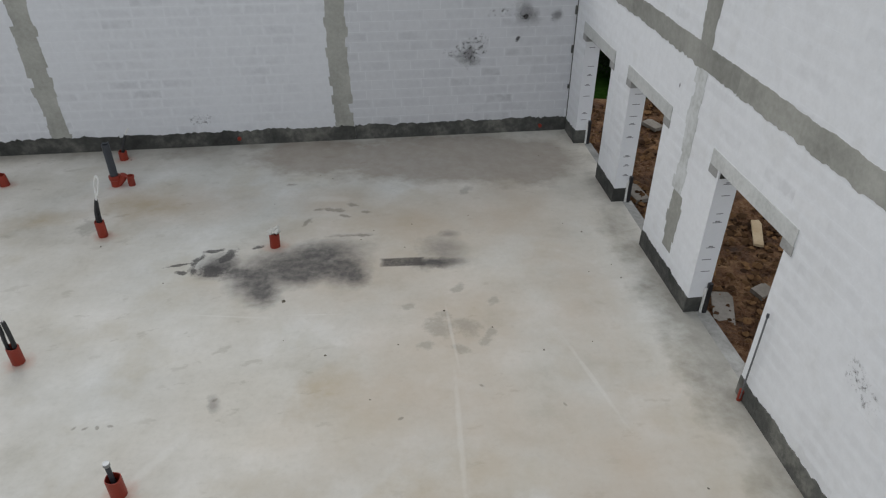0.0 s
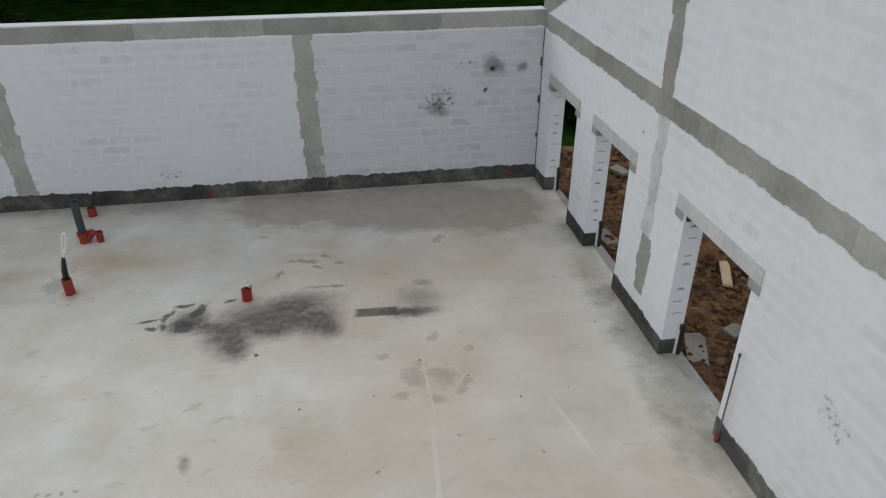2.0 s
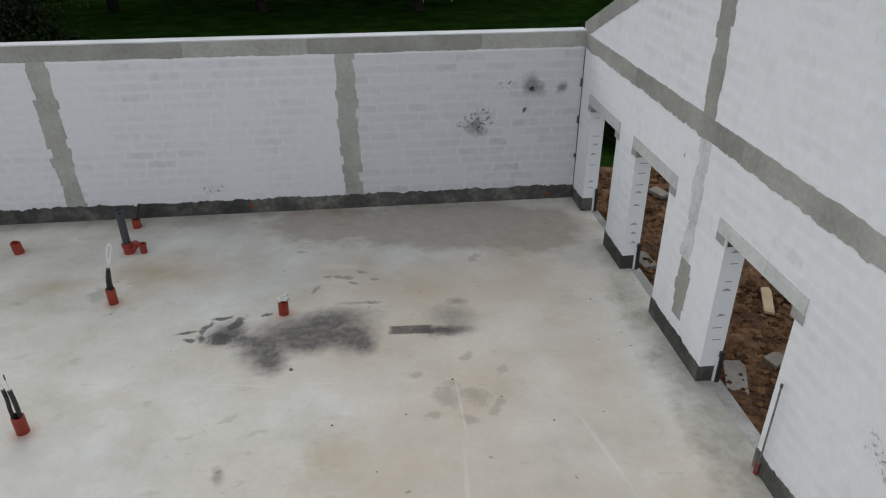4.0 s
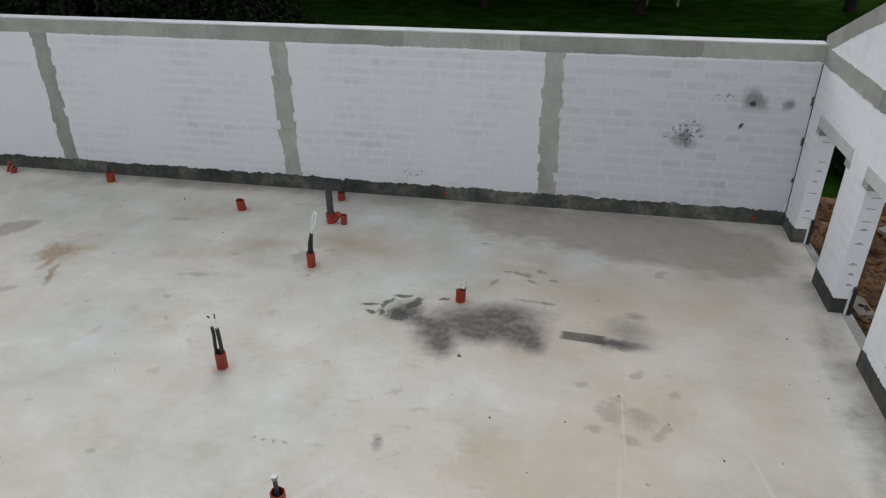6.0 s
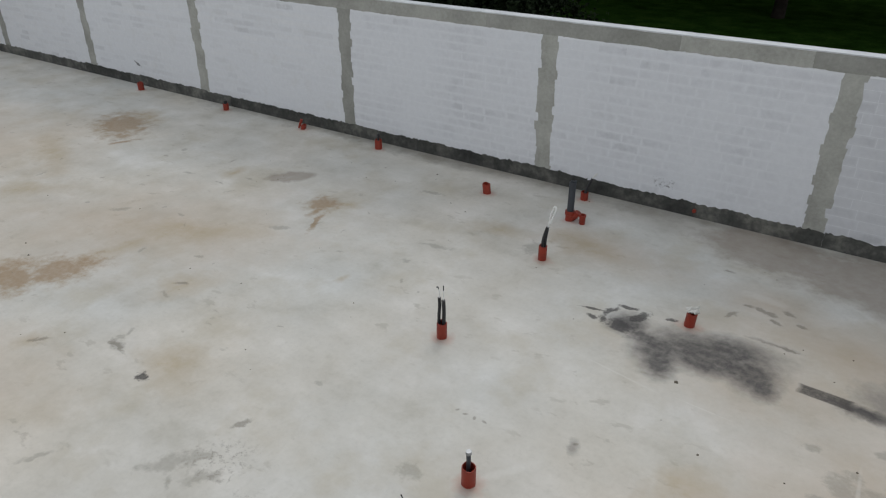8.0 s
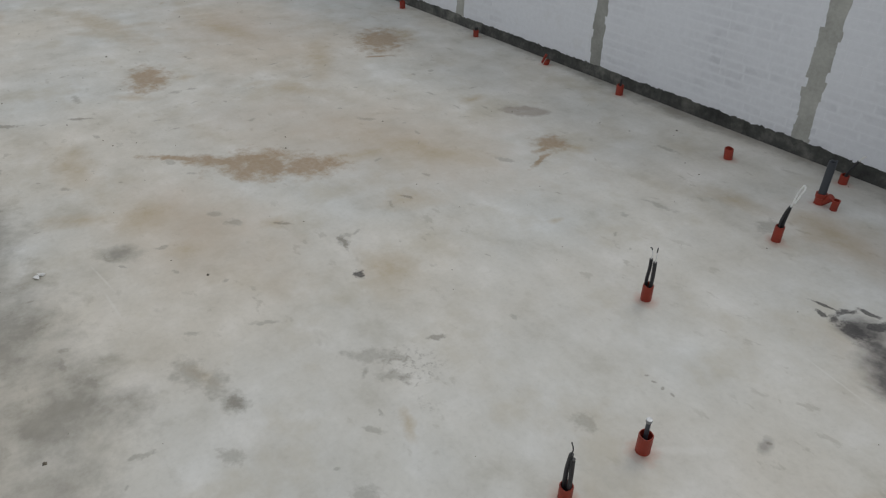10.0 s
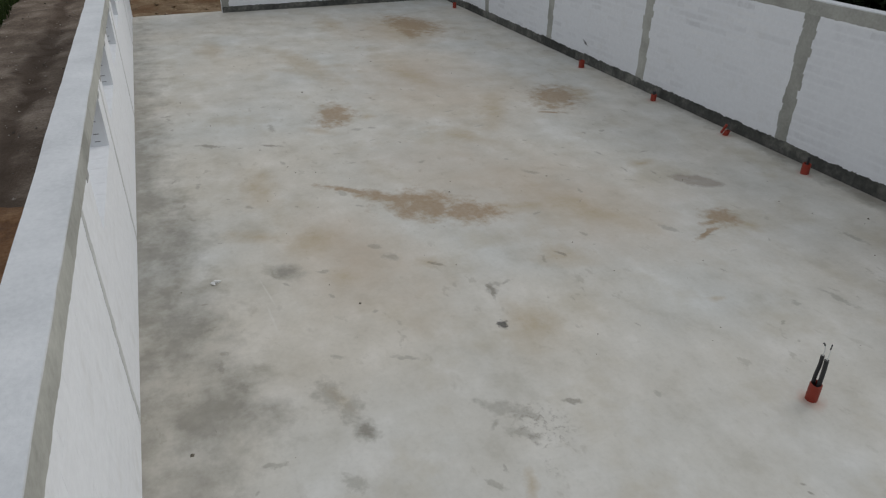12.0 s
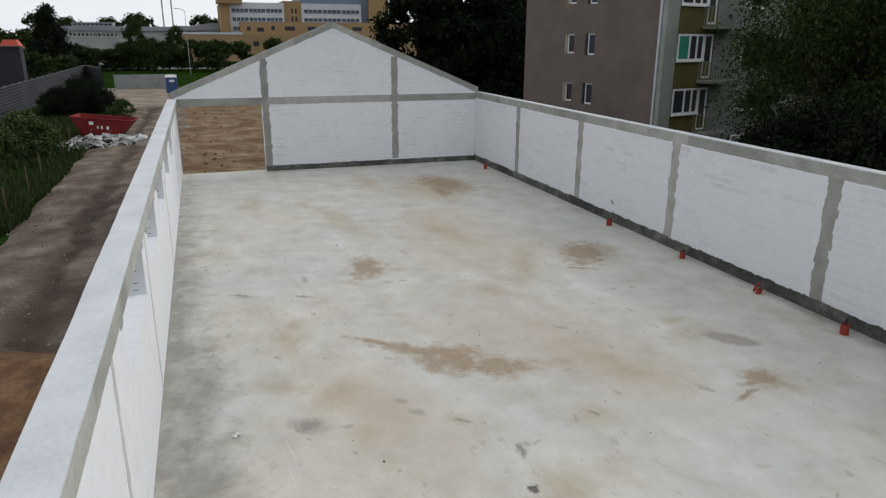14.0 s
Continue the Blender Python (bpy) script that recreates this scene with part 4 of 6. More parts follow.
# small scuffs and boot dirt, thicker towards the front wall
SCUFF = random.Random(23)
for i in range(95):
    x, y = -8.5 - 15 * SCUFF.random() ** 1.2, -13.3 + 10.5 * SCUFF.random() ** 1.4
    r = SCUFF.uniform(0.03, 0.09)
    mark("boot", x, y, r * SCUFF.uniform(1.0, 2.8), r * SCUFF.uniform(0.45, 0.9), SCUFF.uniform(0, 180))
# smudges on the walls
stain(wall_back, S_SOOT, -0.98, 0, 0.30, 0.34, 20, "back", 2.31)
stain(wall_back, S_DENSE, -1.0, 0, 0.07, 0.06, 20, "back", 2.36)
stain(wall_back, S_SOOT, -0.42, 0, 0.16, 0.13, 0, "back", 2.36)
stain(wall_back, S_DENSE, -1.13, 0, 0.07, 0.045, 40, "back", 1.92)
stain(wall_back, S_SOOT, -2.10, 0, 0.30, 0.26, 10, "back", 1.64)
stain(wall_back, S_SPECK, -2.12, 0, 0.40, 0.36, 10, "back", 1.68)
stain(wall_back, S_SPECK, -2.0, 0, 0.34, 0.34, 10, "back", 1.80)
stain(wall_back, S_SPECK, -7.3, 0, 0.30, 0.14, 0, "back", 0.55)
stain(wall_back, S_SPECK, -1.5, 0, 0.35, 0.12, 0, "back", 2.45)
stain(wall_back, S_DENSE, -23.9, 0, 0.20, 0.06, -30, "back", 0.65)
stain(wall_gable, S_SPECK, 0, -9.03, 0.34, 0.22, -30, "gable", 1.655)
stain(wall_gable, S_DENSE, 0, -4.64, 0.03, 0.05, 0, "gable", 2.69)
stain(wall_gable, S_DENSE, 0, -9.1, 0.03, 0.04, 0, "gable", 3.9)

# crumbs of mortar and earth on the floor
g = Geo()
for i in range(190):
    x, y, r = RNG.uniform(-34, -0.4), RNG.uniform(-13.7, -0.4), RNG.uniform(0.006, 0.02)
    r *= 1.8 if RNG.random() < 0.08 else 1.0
    a = RNG.uniform(0, 6.28)
    c, s = math.cos(a) * r, math.sin(a) * r
    g.add([(x + c, y + s, 0.0), (x - s, y + c, 0.0), (x - c, y - s, 0.0), (x + s, y - c, 0.0), (x, y, r * 0.9)], [(0, 1, 4), (1, 2, 4), (2, 3, 4), (3, 0, 4)])
tagged(make("crumbs", g, surface("crumbs_of_mortar", (0.10, 0.09, 0.07), (0.16, 0.14, 0.11), (0.24, 0.22, 0.19), 8, 60, 1.0), fix=False), "dark crumbs of mortar and earth on the floor", "debris", kind="stuff")
g = Geo()
for k in range(5):
    a = k * 1.3
    g.add([(math.cos(a) * 0.09, math.sin(a) * 0.05, 0.002), (math.cos(a) * 0.02, math.sin(a) * 0.1, 0.03), (math.cos(a + 0.9) * 0.10, math.sin(a + 0.9) * 0.06, 0.012), (0.01, 0.0, 0.045)], [(0, 1, 3), (1, 2, 3)])
scrap = make("paper_scrap", g, M_WHITE)
scrap.matrix_world = pose(-14.17, -12.88, 0.0)
tagged(scrap, "crumpled white scrap of paper lying on the concrete floor", "paper scrap")


# ---- pipe ends standing out of the floor ----
def sleeve(parent, r=0.08, h=0.27, lean=(0, 0), name="sleeve"):
    """A sawn-off orange sewer pipe, hollow, with a slightly uneven rim."""
    r, h = r * 0.93, h * 0.95
    g = Geo()
    g.lathe([(r, 0.0), (r, h - 0.004), (r - 0.003, h), (r - 0.009, h), (r - 0.011, h - 0.005), (r - 0.011, 0.03), (0.0, 0.03)], 22)
    for i, (x, y, z) in enumerate(g.v):
        dz = 0.008 * math.sin(3 * math.atan2(y, x) + 1.0) if z > h - 0.02 else 0
        g.v[i] = (x + lean[0] * z, y + lean[1] * z, z + dz)
    return make(name, g, M_ORANGE, parent, "orange plastic sewer pipe", smooth=False)


def conduit(parent, path, r, name="conduit", material=None):
    """Corrugated conduit along a path."""
    pts = []
    path = [Vector(p) for p in path]
    for a, b in zip(path, path[1:]):
        k = max(2, int((b - a).length / 0.012))
        pts += [a.lerp(b, i / k) for i in range(k)]
    pts.append(path[-1])
    radii = [r * (1.0 if i % 2 else 0.88) for i in range(len(pts))]
    return make(name, Geo().tube(pts, radii, 9), material or M_BLACK, parent, "black corrugated conduit" if material is None else "")


def wire(parent, path, r=0.006, material=None):
    return make("wire", Geo().tube(path, r, 6), material or M_WHITE, parent)


def arc(points, k=6):
    """A smooth line through the points."""
    p = [Vector(points[0])] + [Vector(q) for q in points] + [Vector(points[-1])]
    out = []
    for i in range(1, len(p) - 2):
        for j in range(k):
            t = j / k
            out.append(0.5 * ((2 * p[i]) + (p[i + 1] - p[i - 1]) * t + (2 * p[i - 1] - 5 * p[i] + 4 * p[i + 1] - p[i + 2]) * t * t + (3 * p[i] - p[i - 1] - 3 * p[i + 1] + p[i + 2]) * t ** 3))
    out.append(p[-2])
    return out


def pipe_end(label, x, y, turn=0.0):
    # reddish glow round the pipe foot, painted into the floor colour
    mark("red", x + 0.02, y - 0.02, 0.24, 0.19, turn)
    return thing("pipe_end", label, "pipe", "pipe ends in the floor", at=pose(x, y, 0.0, 0, 0, turn))


# capped with crumpled white foam
p = pipe_end("short orange sewer pipe plugged with crumpled white foam", -5.63, -3.78)
sleeve(p, 0.085, 0.25, (0.05, 0.0))
g = Geo()
for k in range(16):
    a, q = RNG.uniform(0, 6.28), RNG.uniform(0.0, 0.09)
    bx, by, bz, s = math.cos(a) * q + 0.012, math.sin(a) * q, 0.272 + RNG.uniform(-0.01, 0.04), RNG.uniform(0.03, 0.055)
    g.add([(bx + s, by, bz), (bx, by + s, bz + 0.008), (bx - s, by, bz - 0.004), (bx, by - s, bz), (bx + 0.3 * s, by, bz + s * 0.9), (bx, by, bz - s)],
          [(0, 1, 4), (1, 2, 4), (2, 3, 4), (3, 0, 4), (1, 0, 5), (2, 1, 5), (3, 2, 5), (0, 3, 5)])
make("foam_plug", g, plain("white_foam", (0.62, 0.61, 0.57), 0.9), p, "crumpled white foam")

# conduit with a loop of white cable
p = pipe_end("orange sewer pipe with black conduit and looped white cable", -8.37, -3.17)
sleeve(p, 0.08, 0.29)
conduit(p, arc([(-0.01, 0.0, 0.05), (-0.01, 0.0, 0.35), (0.01, 0.02, 0.5), (0.05, 0.02, 0.64)]), 0.028)
conduit(p, arc([(0.03, 0.02, 0.05), (0.03, 0.02, 0.35), (0.05, 0.03, 0.60)]), 0.022)
wire(p, arc([(0.05, 0.02, 0.62), (0.07, 0.02, 0.74), (0.09, 0.03, 0.9), (0.14, 0.03, 1.04), (0.17, 0.03, 1.0), (0.14, 0.03, 0.88), (0.09, 0.02, 0.72)]), 0.015)
mark("boot", -8.68, -2.89, 0.24, 0.3)

# two black conduits with bare wires
p = pipe_end("orange sewer pipe with two black conduits and bare wires", -8.58, -6.06)
sleeve(p, 0.082, 0.27)
conduit(p, arc([(-0.045, 0.0, 0.05), (-0.05, 0.0, 0.35), (-0.045, 0.01, 0.5), (-0.05, 0.01, 0.66)]), 0.026)
conduit(p, arc([(0.03, 0.0, 0.05), (0.03, 0.01, 0.4), (0.02, 0.01, 0.64)]), 0.03)
wire(p, arc([(-0.05, 0.01, 0.66), (-0.045, 0.01, 0.74), (-0.06, 0.01, 0.80)]), 0.007)
wire(p, arc([(0.02, 0.01, 0.64), (0.025, 0.01, 0.74), (0.02, 0.01, 0.80)]), 0.007)
wire(p, arc([(-0.06, 0.01, 0.80), (-0.08, 0.01, 0.83), (-0.09, 0.0, 0.82)]), 0.008, M_BLACK)
wire(p, arc([(0.02, 0.01, 0.80), (0.022, 0.01, 0.88)]), 0.008, M_BLACK)

# short grey conduit
p = pipe_end("orange sewer pipe with a short capped grey conduit", -6.82, -8.2)
sleeve(p, 0.088, 0.27)
make("conduit", Geo().tube([(-0.015, 0.02, 0.04), (-0.018, 0.02, 0.41)], 0.026, 12), M_GREYPIPE, p, "grey conduit")
make("cap", Geo().tube([(-0.018, 0.02, 0.41), (-0.018, 0.02, 0.425), (-0.018, 0.02, 0.46)], [0.028, 0.036, 0.034], 12), M_STEEL, p, "pale cap")

# black cables near the front wall
p = pipe_end("orange sewer pipe with a pair of black cables", -6.89, -9.31)
sleeve(p, 0.08, 0.2)
conduit(p, arc([(-0.03, 0.0, 0.04), (-0.03, 0.0, 0.4), (0.0, 0.0, 0.66)]), 0.026)
conduit(p, arc([(0.03, 0.0, 0.04), (0.035, 0.0, 0.3), (0.02, 0.01, 0.60)]), 0.026)
wire(p, arc([(0.0, 0.0, 0.66), (0.01, 0.0, 0.74), (-0.02, 0.0, 0.81)]), 0.007, M_BLACK)

# plain open end
p = pipe_end("open sawn-off orange sewer pipe", -10.6, -1.24)
sleeve(p, 0.092, 0.22, (-0.12, 0.0))

# waste pipe with a branch
p = pipe_end("grey waste pipe in an orange branch fitting", -8.61, -1.47)
make("waste_pipe", Geo().lathe([(0.066, 0.14), (0.066, 0.80), (0.062, 0.805), (0.057, 0.805), (0.057, 0.5), (0.0, 0.5)], 20), M_GREYPIPE, p, "dark grey waste pipe")
g = Geo()
g.lathe([(0.085, 0.0), (0.085, 0.12), (0.098, 0.13), (0.098, 0.20), (0.075, 0.205), (0.07, 0.15)], 20)
g.tube([(0.05, 0.0, 0.04), (0.12, 0.0, 0.12), (0.17, 0.0, 0.20)], [0.055, 0.06, 0.068], 14)
make("branch_fitting", g, M_ORANGE, p, "orange branch fitting")
q = make("side_stub", Geo().lathe([(0.06, 0.0), (0.06, 0.15), (0.07, 0.155), (0.07, 0.19), (0.05, 0.19), (0.05, 0.05), (0, 0.05)], 16, (0.27, -0.02)), M_ORANGE, p, "short orange stub")
make("tape", Geo().tube([(-0.05, -0.02, 0.79), (-0.01, -0.03, 0.835), (0.03, 0.0, 0.815), (0.06, 0.03, 0.83)], [0.016, 0.02, 0.018, 0.014], 7), M_GREYPIPE, p, "torn grey tape on the rim")

# pipe by the wall with a bent conduit
p = pipe_end("orange sewer pipe with a leaning black conduit", -8.75, -0.42)
sleeve(p, 0.085, 0.18)
conduit(p, arc([(0.0, 0.0, 0.05), (0.03, 0.02, 0.25), (0.12, 0.05, 0.48)]), 0.03)
wire(p, arc([(0.12, 0.05, 0.48), (0.16, 0.06, 0.56), (0.20, 0.06, 0.60)]), 0.018)

# row of pipes along the back wall
p = pipe_end("orange sewer pipe with a stub of black conduit", -14.15, -0.40)
sleeve(p, 0.095, 0.25)
conduit(p, [(0, 0, 0.1), (0.0, 0.01, 0.38)], 0.03)
p = pipe_end("broken orange sewer pipe end", -16.71, -0.34)
sleeve(p, 0.075, 0.13, (0.3, 0.1))
make("broken_piece", Geo().tube([(-0.10, -0.05, 0.03), (-0.02, 0.0, 0.26)], [0.03, 0.035], 8), M_ORANGE, p)
p = pipe_end("short orange sewer pipe with dark plug", -19.68, -0.32)
sleeve(p, 0.085, 0.2)
make("plug", Geo().tube([(0, 0, 0.12), (0, 0, 0.27)], 0.05, 10), M_BLACK, p)
p = pipe_end("short orange sewer pipe", -23.48, -0.36)
sleeve(p, 0.10, 0.24)
p = pipe_end("short orange sewer pipe by the far corner", -34.33, -0.4)
sleeve(p, 0.09, 0.25)
for x, z in ((-6.62, 0.14), (-0.55, 0.12)):
    ob = tagged(make("wall_pipe", Geo().tube([(0, 0.03, 0), (0, -0.05, 0)], [0.04, 0.038], 14), M_ORANGE), "orange pipe stub set in the dark plinth", "pipe", "pipe stubs in the plinth")
    ob.matrix_world = pose(x, 0, z)

# grey conduit up the gable beside a door opening
p = thing("wall_conduit", "thin grey conduit rising beside the door opening", "conduit", at=pose(0.035, -7.70, 0))
make("tube", Geo().tube(arc([(-0.01, 0.0, 0.05), (-0.005, 0.005, 0.5), (-0.012, -0.005, 1.0), (-0.01, 0.0, 1.28)]), 0.011, 8), M_CONDUIT, p)
make("cap", Geo().tube([(-0.01, 0, 1.27), (-0.01, 0, 1.31)], [0.018, 0.016], 8), M_GREYPIPE, p)
make("sleeve", Geo().tube([(0, 0.02, 0.0), (0, 0.02, 0.16)], 0.03, 10), M_ORANGE, p, "orange sleeve")
for z, h in ((2.36, 0.16), (1.62, 0.15), (0.9, 0.08)):
    g = Geo()
    g.box(-0.05, -0.03, z, -0.004, -0.008, z + h)
    tagged(make("corner_anchor", g, M_PLINTH), "dark mortar dab in the wall corner", "wall tie", "wall ties in the corner")

ALL_SPOTS = [(k, s) for k, lst in SPOTS.items() for s in lst]


RAG = {k[0]: k[4] for k in KINDS}
SX, SY, SRX, SRY, STURN = (np.array([s[i] for _, s in ALL_SPOTS])[:, None] for i in range(5))
SPAD = np.where(np.minimum(SRX, SRY) > 0.3, 0.28, 0.12)
SREACH = np.array([[1.0 + 0.24 * RAG[k]] for k, _ in ALL_SPOTS])
GRID = np.array([(i / 6, j / 6) for i in range(7) for j in range(7)]).T[:, None, :]


def bays(x0, y0, x1, y1):
    """Cuts the floor into bays so small that few stains reach into each."""
    px, py = x0 - SPAD + (x1 - x0 + 2 * SPAD) * GRID[0] - SX, y0 - SPAD + (y1 - y0 + 2 * SPAD) * GRID[1] - SY
    c, s = np.cos(np.radians(STURN)), np.sin(np.radians(STURN))
    span = max(x1 - x0, y1 - y0)
    near = np.hypot((px * c + py * s) / (SRX + span / 12), (py * c - px * s) / (SRY + span / 12)).min(axis=1) < SREACH[:, 0]
    inside = [q for q, hit in zip(ALL_SPOTS, near) if hit]
    if len(inside) > 8 and span > 0.4:
        if x1 - x0 > y1 - y0:
            m = (x0 + x1) / 2
            return bays(x0, y0, m, y1) + bays(m, y0, x1, y1)
        m = (y0 + y1) / 2
        return bays(x0, y0, x1, m) + bays(x0, m, x1, y1)
    rank = {"soot": 0, "char": 0, "dense": 0, "brown": 1, "warm": 1, "damp": 1, "wet": 0, "edge": 1}
    inside.sort(key=lambda q: (rank.get(q[0], 3), -q[1][2] * q[1][3]))
    return [(x0, y0, x1, y1, inside[:22])]


surface_bays = bays(-LONG - THICK - 0.1, -DEEP, 0.2, 0.0)
g = Geo()
for x0, y0, x1, y1, _ in surface_bays:
    g.add([(x0, y0, 0), (x1, y0, 0), (x1, y1, 0), (x0, y1, 0)], [(0, 1, 2, 3)])
g.add([(-LONG - THICK - 0.1, -DEEP, -0.35), (0.2, -DEEP, -0.35), (0.2, 0, -0.35), (-LONG - THICK - 0.1, 0, -0.35), (-LONG - THICK - 0.1, -DEEP, 0), (0.2, -DEEP, 0), (0.2, 0, 0), (-LONG - THICK - 0.1, 0, 0)],
      [(0, 3, 2, 1), (0, 1, 5, 4), (1, 2, 6, 5), (2, 3, 7, 6), (3, 0, 4, 7)])
floor.data.clear_geometry()
floor.data.from_pydata(g.v, [], g.f)
floor.data.materials.clear()
known = {}
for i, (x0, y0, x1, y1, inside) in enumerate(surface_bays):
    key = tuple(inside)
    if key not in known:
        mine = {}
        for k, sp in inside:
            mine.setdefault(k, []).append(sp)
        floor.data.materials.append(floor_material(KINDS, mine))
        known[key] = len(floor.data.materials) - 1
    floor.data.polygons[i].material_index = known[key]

# ---- outside the doors ----
def slab(x, y, a, b, turn, z, label, material, h=0.07, name="concrete_slab", category="concrete slab"):
    rim = [(-a, -b), (a * 0.9, -b * 1.05), (a * 1.05, b * 0.7), (a * 0.6, b), (-a * 0.95, b * 0.92)]
    g = Geo()
    g.add([(u, v, 0) for u, v in rim] + [(u * 0.97, v * 0.97, h) for u, v in rim], [tuple(range(5)), tuple(range(9, 4, -1))] + [(i, (i + 1) % 5, 5 + (i + 1) % 5, 5 + i) for i in range(5)])
    ob = make(name, g, material)
    ob.matrix_world = pose(x, y, z, 2, -3, turn)
    return tagged(ob, label, category)


M_SLAB = surface("broken_concrete", (0.13, 0.112, 0.09), (0.20, 0.178, 0.15), (0.28, 0.255, 0.225), 2, 18, 0.95, 0.6, 0.01)
M_PLANK = surface("pale_plank", (0.30, 0.22, 0.12), (0.40, 0.30, 0.18), (0.48, 0.38, 0.25), 2, 18, 0.85, 0.4, 0.005)
slab(0.74, -5.85, 0.15, 0.36, -20, -0.20, "pale concrete slab lying in wet soil by the door", M_SLAB)
slab(1.48, -5.56, 0.14, 0.12, 20, -0.18, "pale broken concrete piece lying in wet soil", M_SLAB)
slab(0.66, -2.5, 0.14, 0.28, 10, -0.20, "pale concrete slab lying in wet soil by the door", M_SLAB)
slab(2.14, -4.1, 0.08, 0.38, -23, -0.12, "pale wooden plank lying on the soil heap", M_PLANK, 0.035, "plank", "plank")
slab(2.0, 0.23, 0.13, 0.22, 25, -0.14, "pale concrete slab lying on the soil heap", M_SLAB)
g = Geo()
for i in range(2600):
    x, y, r = 0.5 + 3.4 * RNG.random() ** 1.4, RNG.uniform(-9, 1.8), 0.015 + 0.08 * RNG.random() ** 2.5
    z = GROUND + 0.14 + 0.12 * noise.noise((x * 0.9, y * 0.9, 3.1))
    pts = [(x + r * RNG.uniform(0.6, 1.2) * a, y + r * RNG.uniform(0.6, 1.2) * b, z + r * RNG.uniform(0.4, 0.9) * c) for a, b, c in ((1, 0, 0), (0, 1, 0), (-1, 0, 0), (0, -1, 0), (0, 0, 1), (0, 0, -1))]
    g.add(pts, [(0, 1, 4), (1, 2, 4), (2, 3, 4), (3, 0, 4), (1, 0, 5), (2, 1, 5), (3, 2, 5), (0, 3, 5)])
tagged(make("soil_clods", g, M_SOIL_WET, fix=False), "clods of sandy soil heaped outside the doors", "soil", kind="stuff")


def clods(name, count, place, low, high, material, label, seed):
    """Irregular lumps of earth strewn over a stretch of ground."""
    rng, g = random.Random(seed), Geo()
    for _ in range(count):
        x, y, z = place(rng)
        r = low + (high - low) * rng.random() ** 2.5
        ring = [(x + r * rng.uniform(0.6, 1.2) * math.cos(a), y + r * rng.uniform(0.6, 1.2) * math.sin(a), z + r * rng.uniform(-0.1, 0.35)) for a in (0, 1.05, 2.1, 3.14, 4.2, 5.25)]
        g.add(ring + [(x + r * rng.uniform(-0.3, 0.3), y + r * rng.uniform(-0.3, 0.3), z + r * rng.uniform(0.5, 0.9)), (x, y, z - r * 0.5)],
              [(j, (j + 1) % 6, 6) for j in range(6)] + [((j + 1) % 6, j, 7) for j in range(6)])
    return tagged(make(name, g, material, fix=False), label, "soil", kind="stuff")


M_CLOD = leaf_material("earth_lumps", (0.03, 0.014, 0.006), (0.20, 0.11, 0.05))
M_SAND = leaf_material("sand_lumps", (0.13, 0.085, 0.045), (0.32, 0.235, 0.15))
clods("earth_clods", 4200, lambda q: (q.uniform(0.45, 3.9), q.uniform(-9.5, 1.6), GROUND + 0.14 + q.uniform(-0.03, 0.05)), 0.02, 0.10, M_CLOD, "lumps of dark wet clay outside the doors", 41)
clods("sand_clods", 380, lambda q: (-37.6 - 45 * q.random() ** 1.6, q.uniform(-16, -6), GROUND + 0.15 + q.uniform(-0.04, 0.05)), 0.03, 0.16, M_SAND, "lumps of sandy soil beyond the gateway", 42)

# ---- trees ----
def leaves(rng, blobs, count, size):
    """Small leaf quads scattered through the outer part of a set of blobs (x, y, z, radius)."""
    b = np.array(blobs)
    wgt = b[:, 3] ** 2
    k = rng.choice(len(b), count, p=wgt / wgt.sum())
    d = rng.normal(size=(count, 3))
    d /= np.linalg.norm(d, axis=1)[:, None]
    r = b[k, 3] * np.minimum(np.abs(rng.normal(0, 0.72, count)), 1.35)
    c = b[k, :3] + d * r[:, None] * np.array([1, 1, 0.8])
    a = rng.normal(size=(count, 3))
    a /= np.linalg.norm(a, axis=1)[:, None]
    e = np.cross(a, rng.normal(size=(count, 3)))
    e /= np.linalg.norm(e, axis=1)[:, None]
    s = size * rng.uniform(0.5, 1.3, count)[:, None]
    quads = np.stack([c - a * s, c + e * s * 0.55, c + a * s, c - e * s * 0.55], 1).reshape(-1, 3)
    g = Geo()
    g.v = [tuple(q) for q in quads.tolist()]
    g.f = [(4 * i, 4 * i + 1, 4 * i + 2, 4 * i + 3) for i in range(count)]
    return g


def crown_blobs(rng, base, top, radius, count, conifer=False):
    out = []
    for i in range(count):
        t = rng.uniform(0, 1)
        z = base + (top - base) * t
        wide = radius * (1.05 - t) if conifer else radius * math.sqrt(max(0.05, 1 - (2 * t - 0.85) ** 2 * 0.8))
        a, q = rng.uniform(0, 6.28), wide * math.sqrt(rng.uniform(0.05, 1))
        out.append((math.cos(a) * q, math.sin(a) * q, z, radius * rng.uniform(0.13, 0.30) * (0.8 if conifer else 1)))
    return out


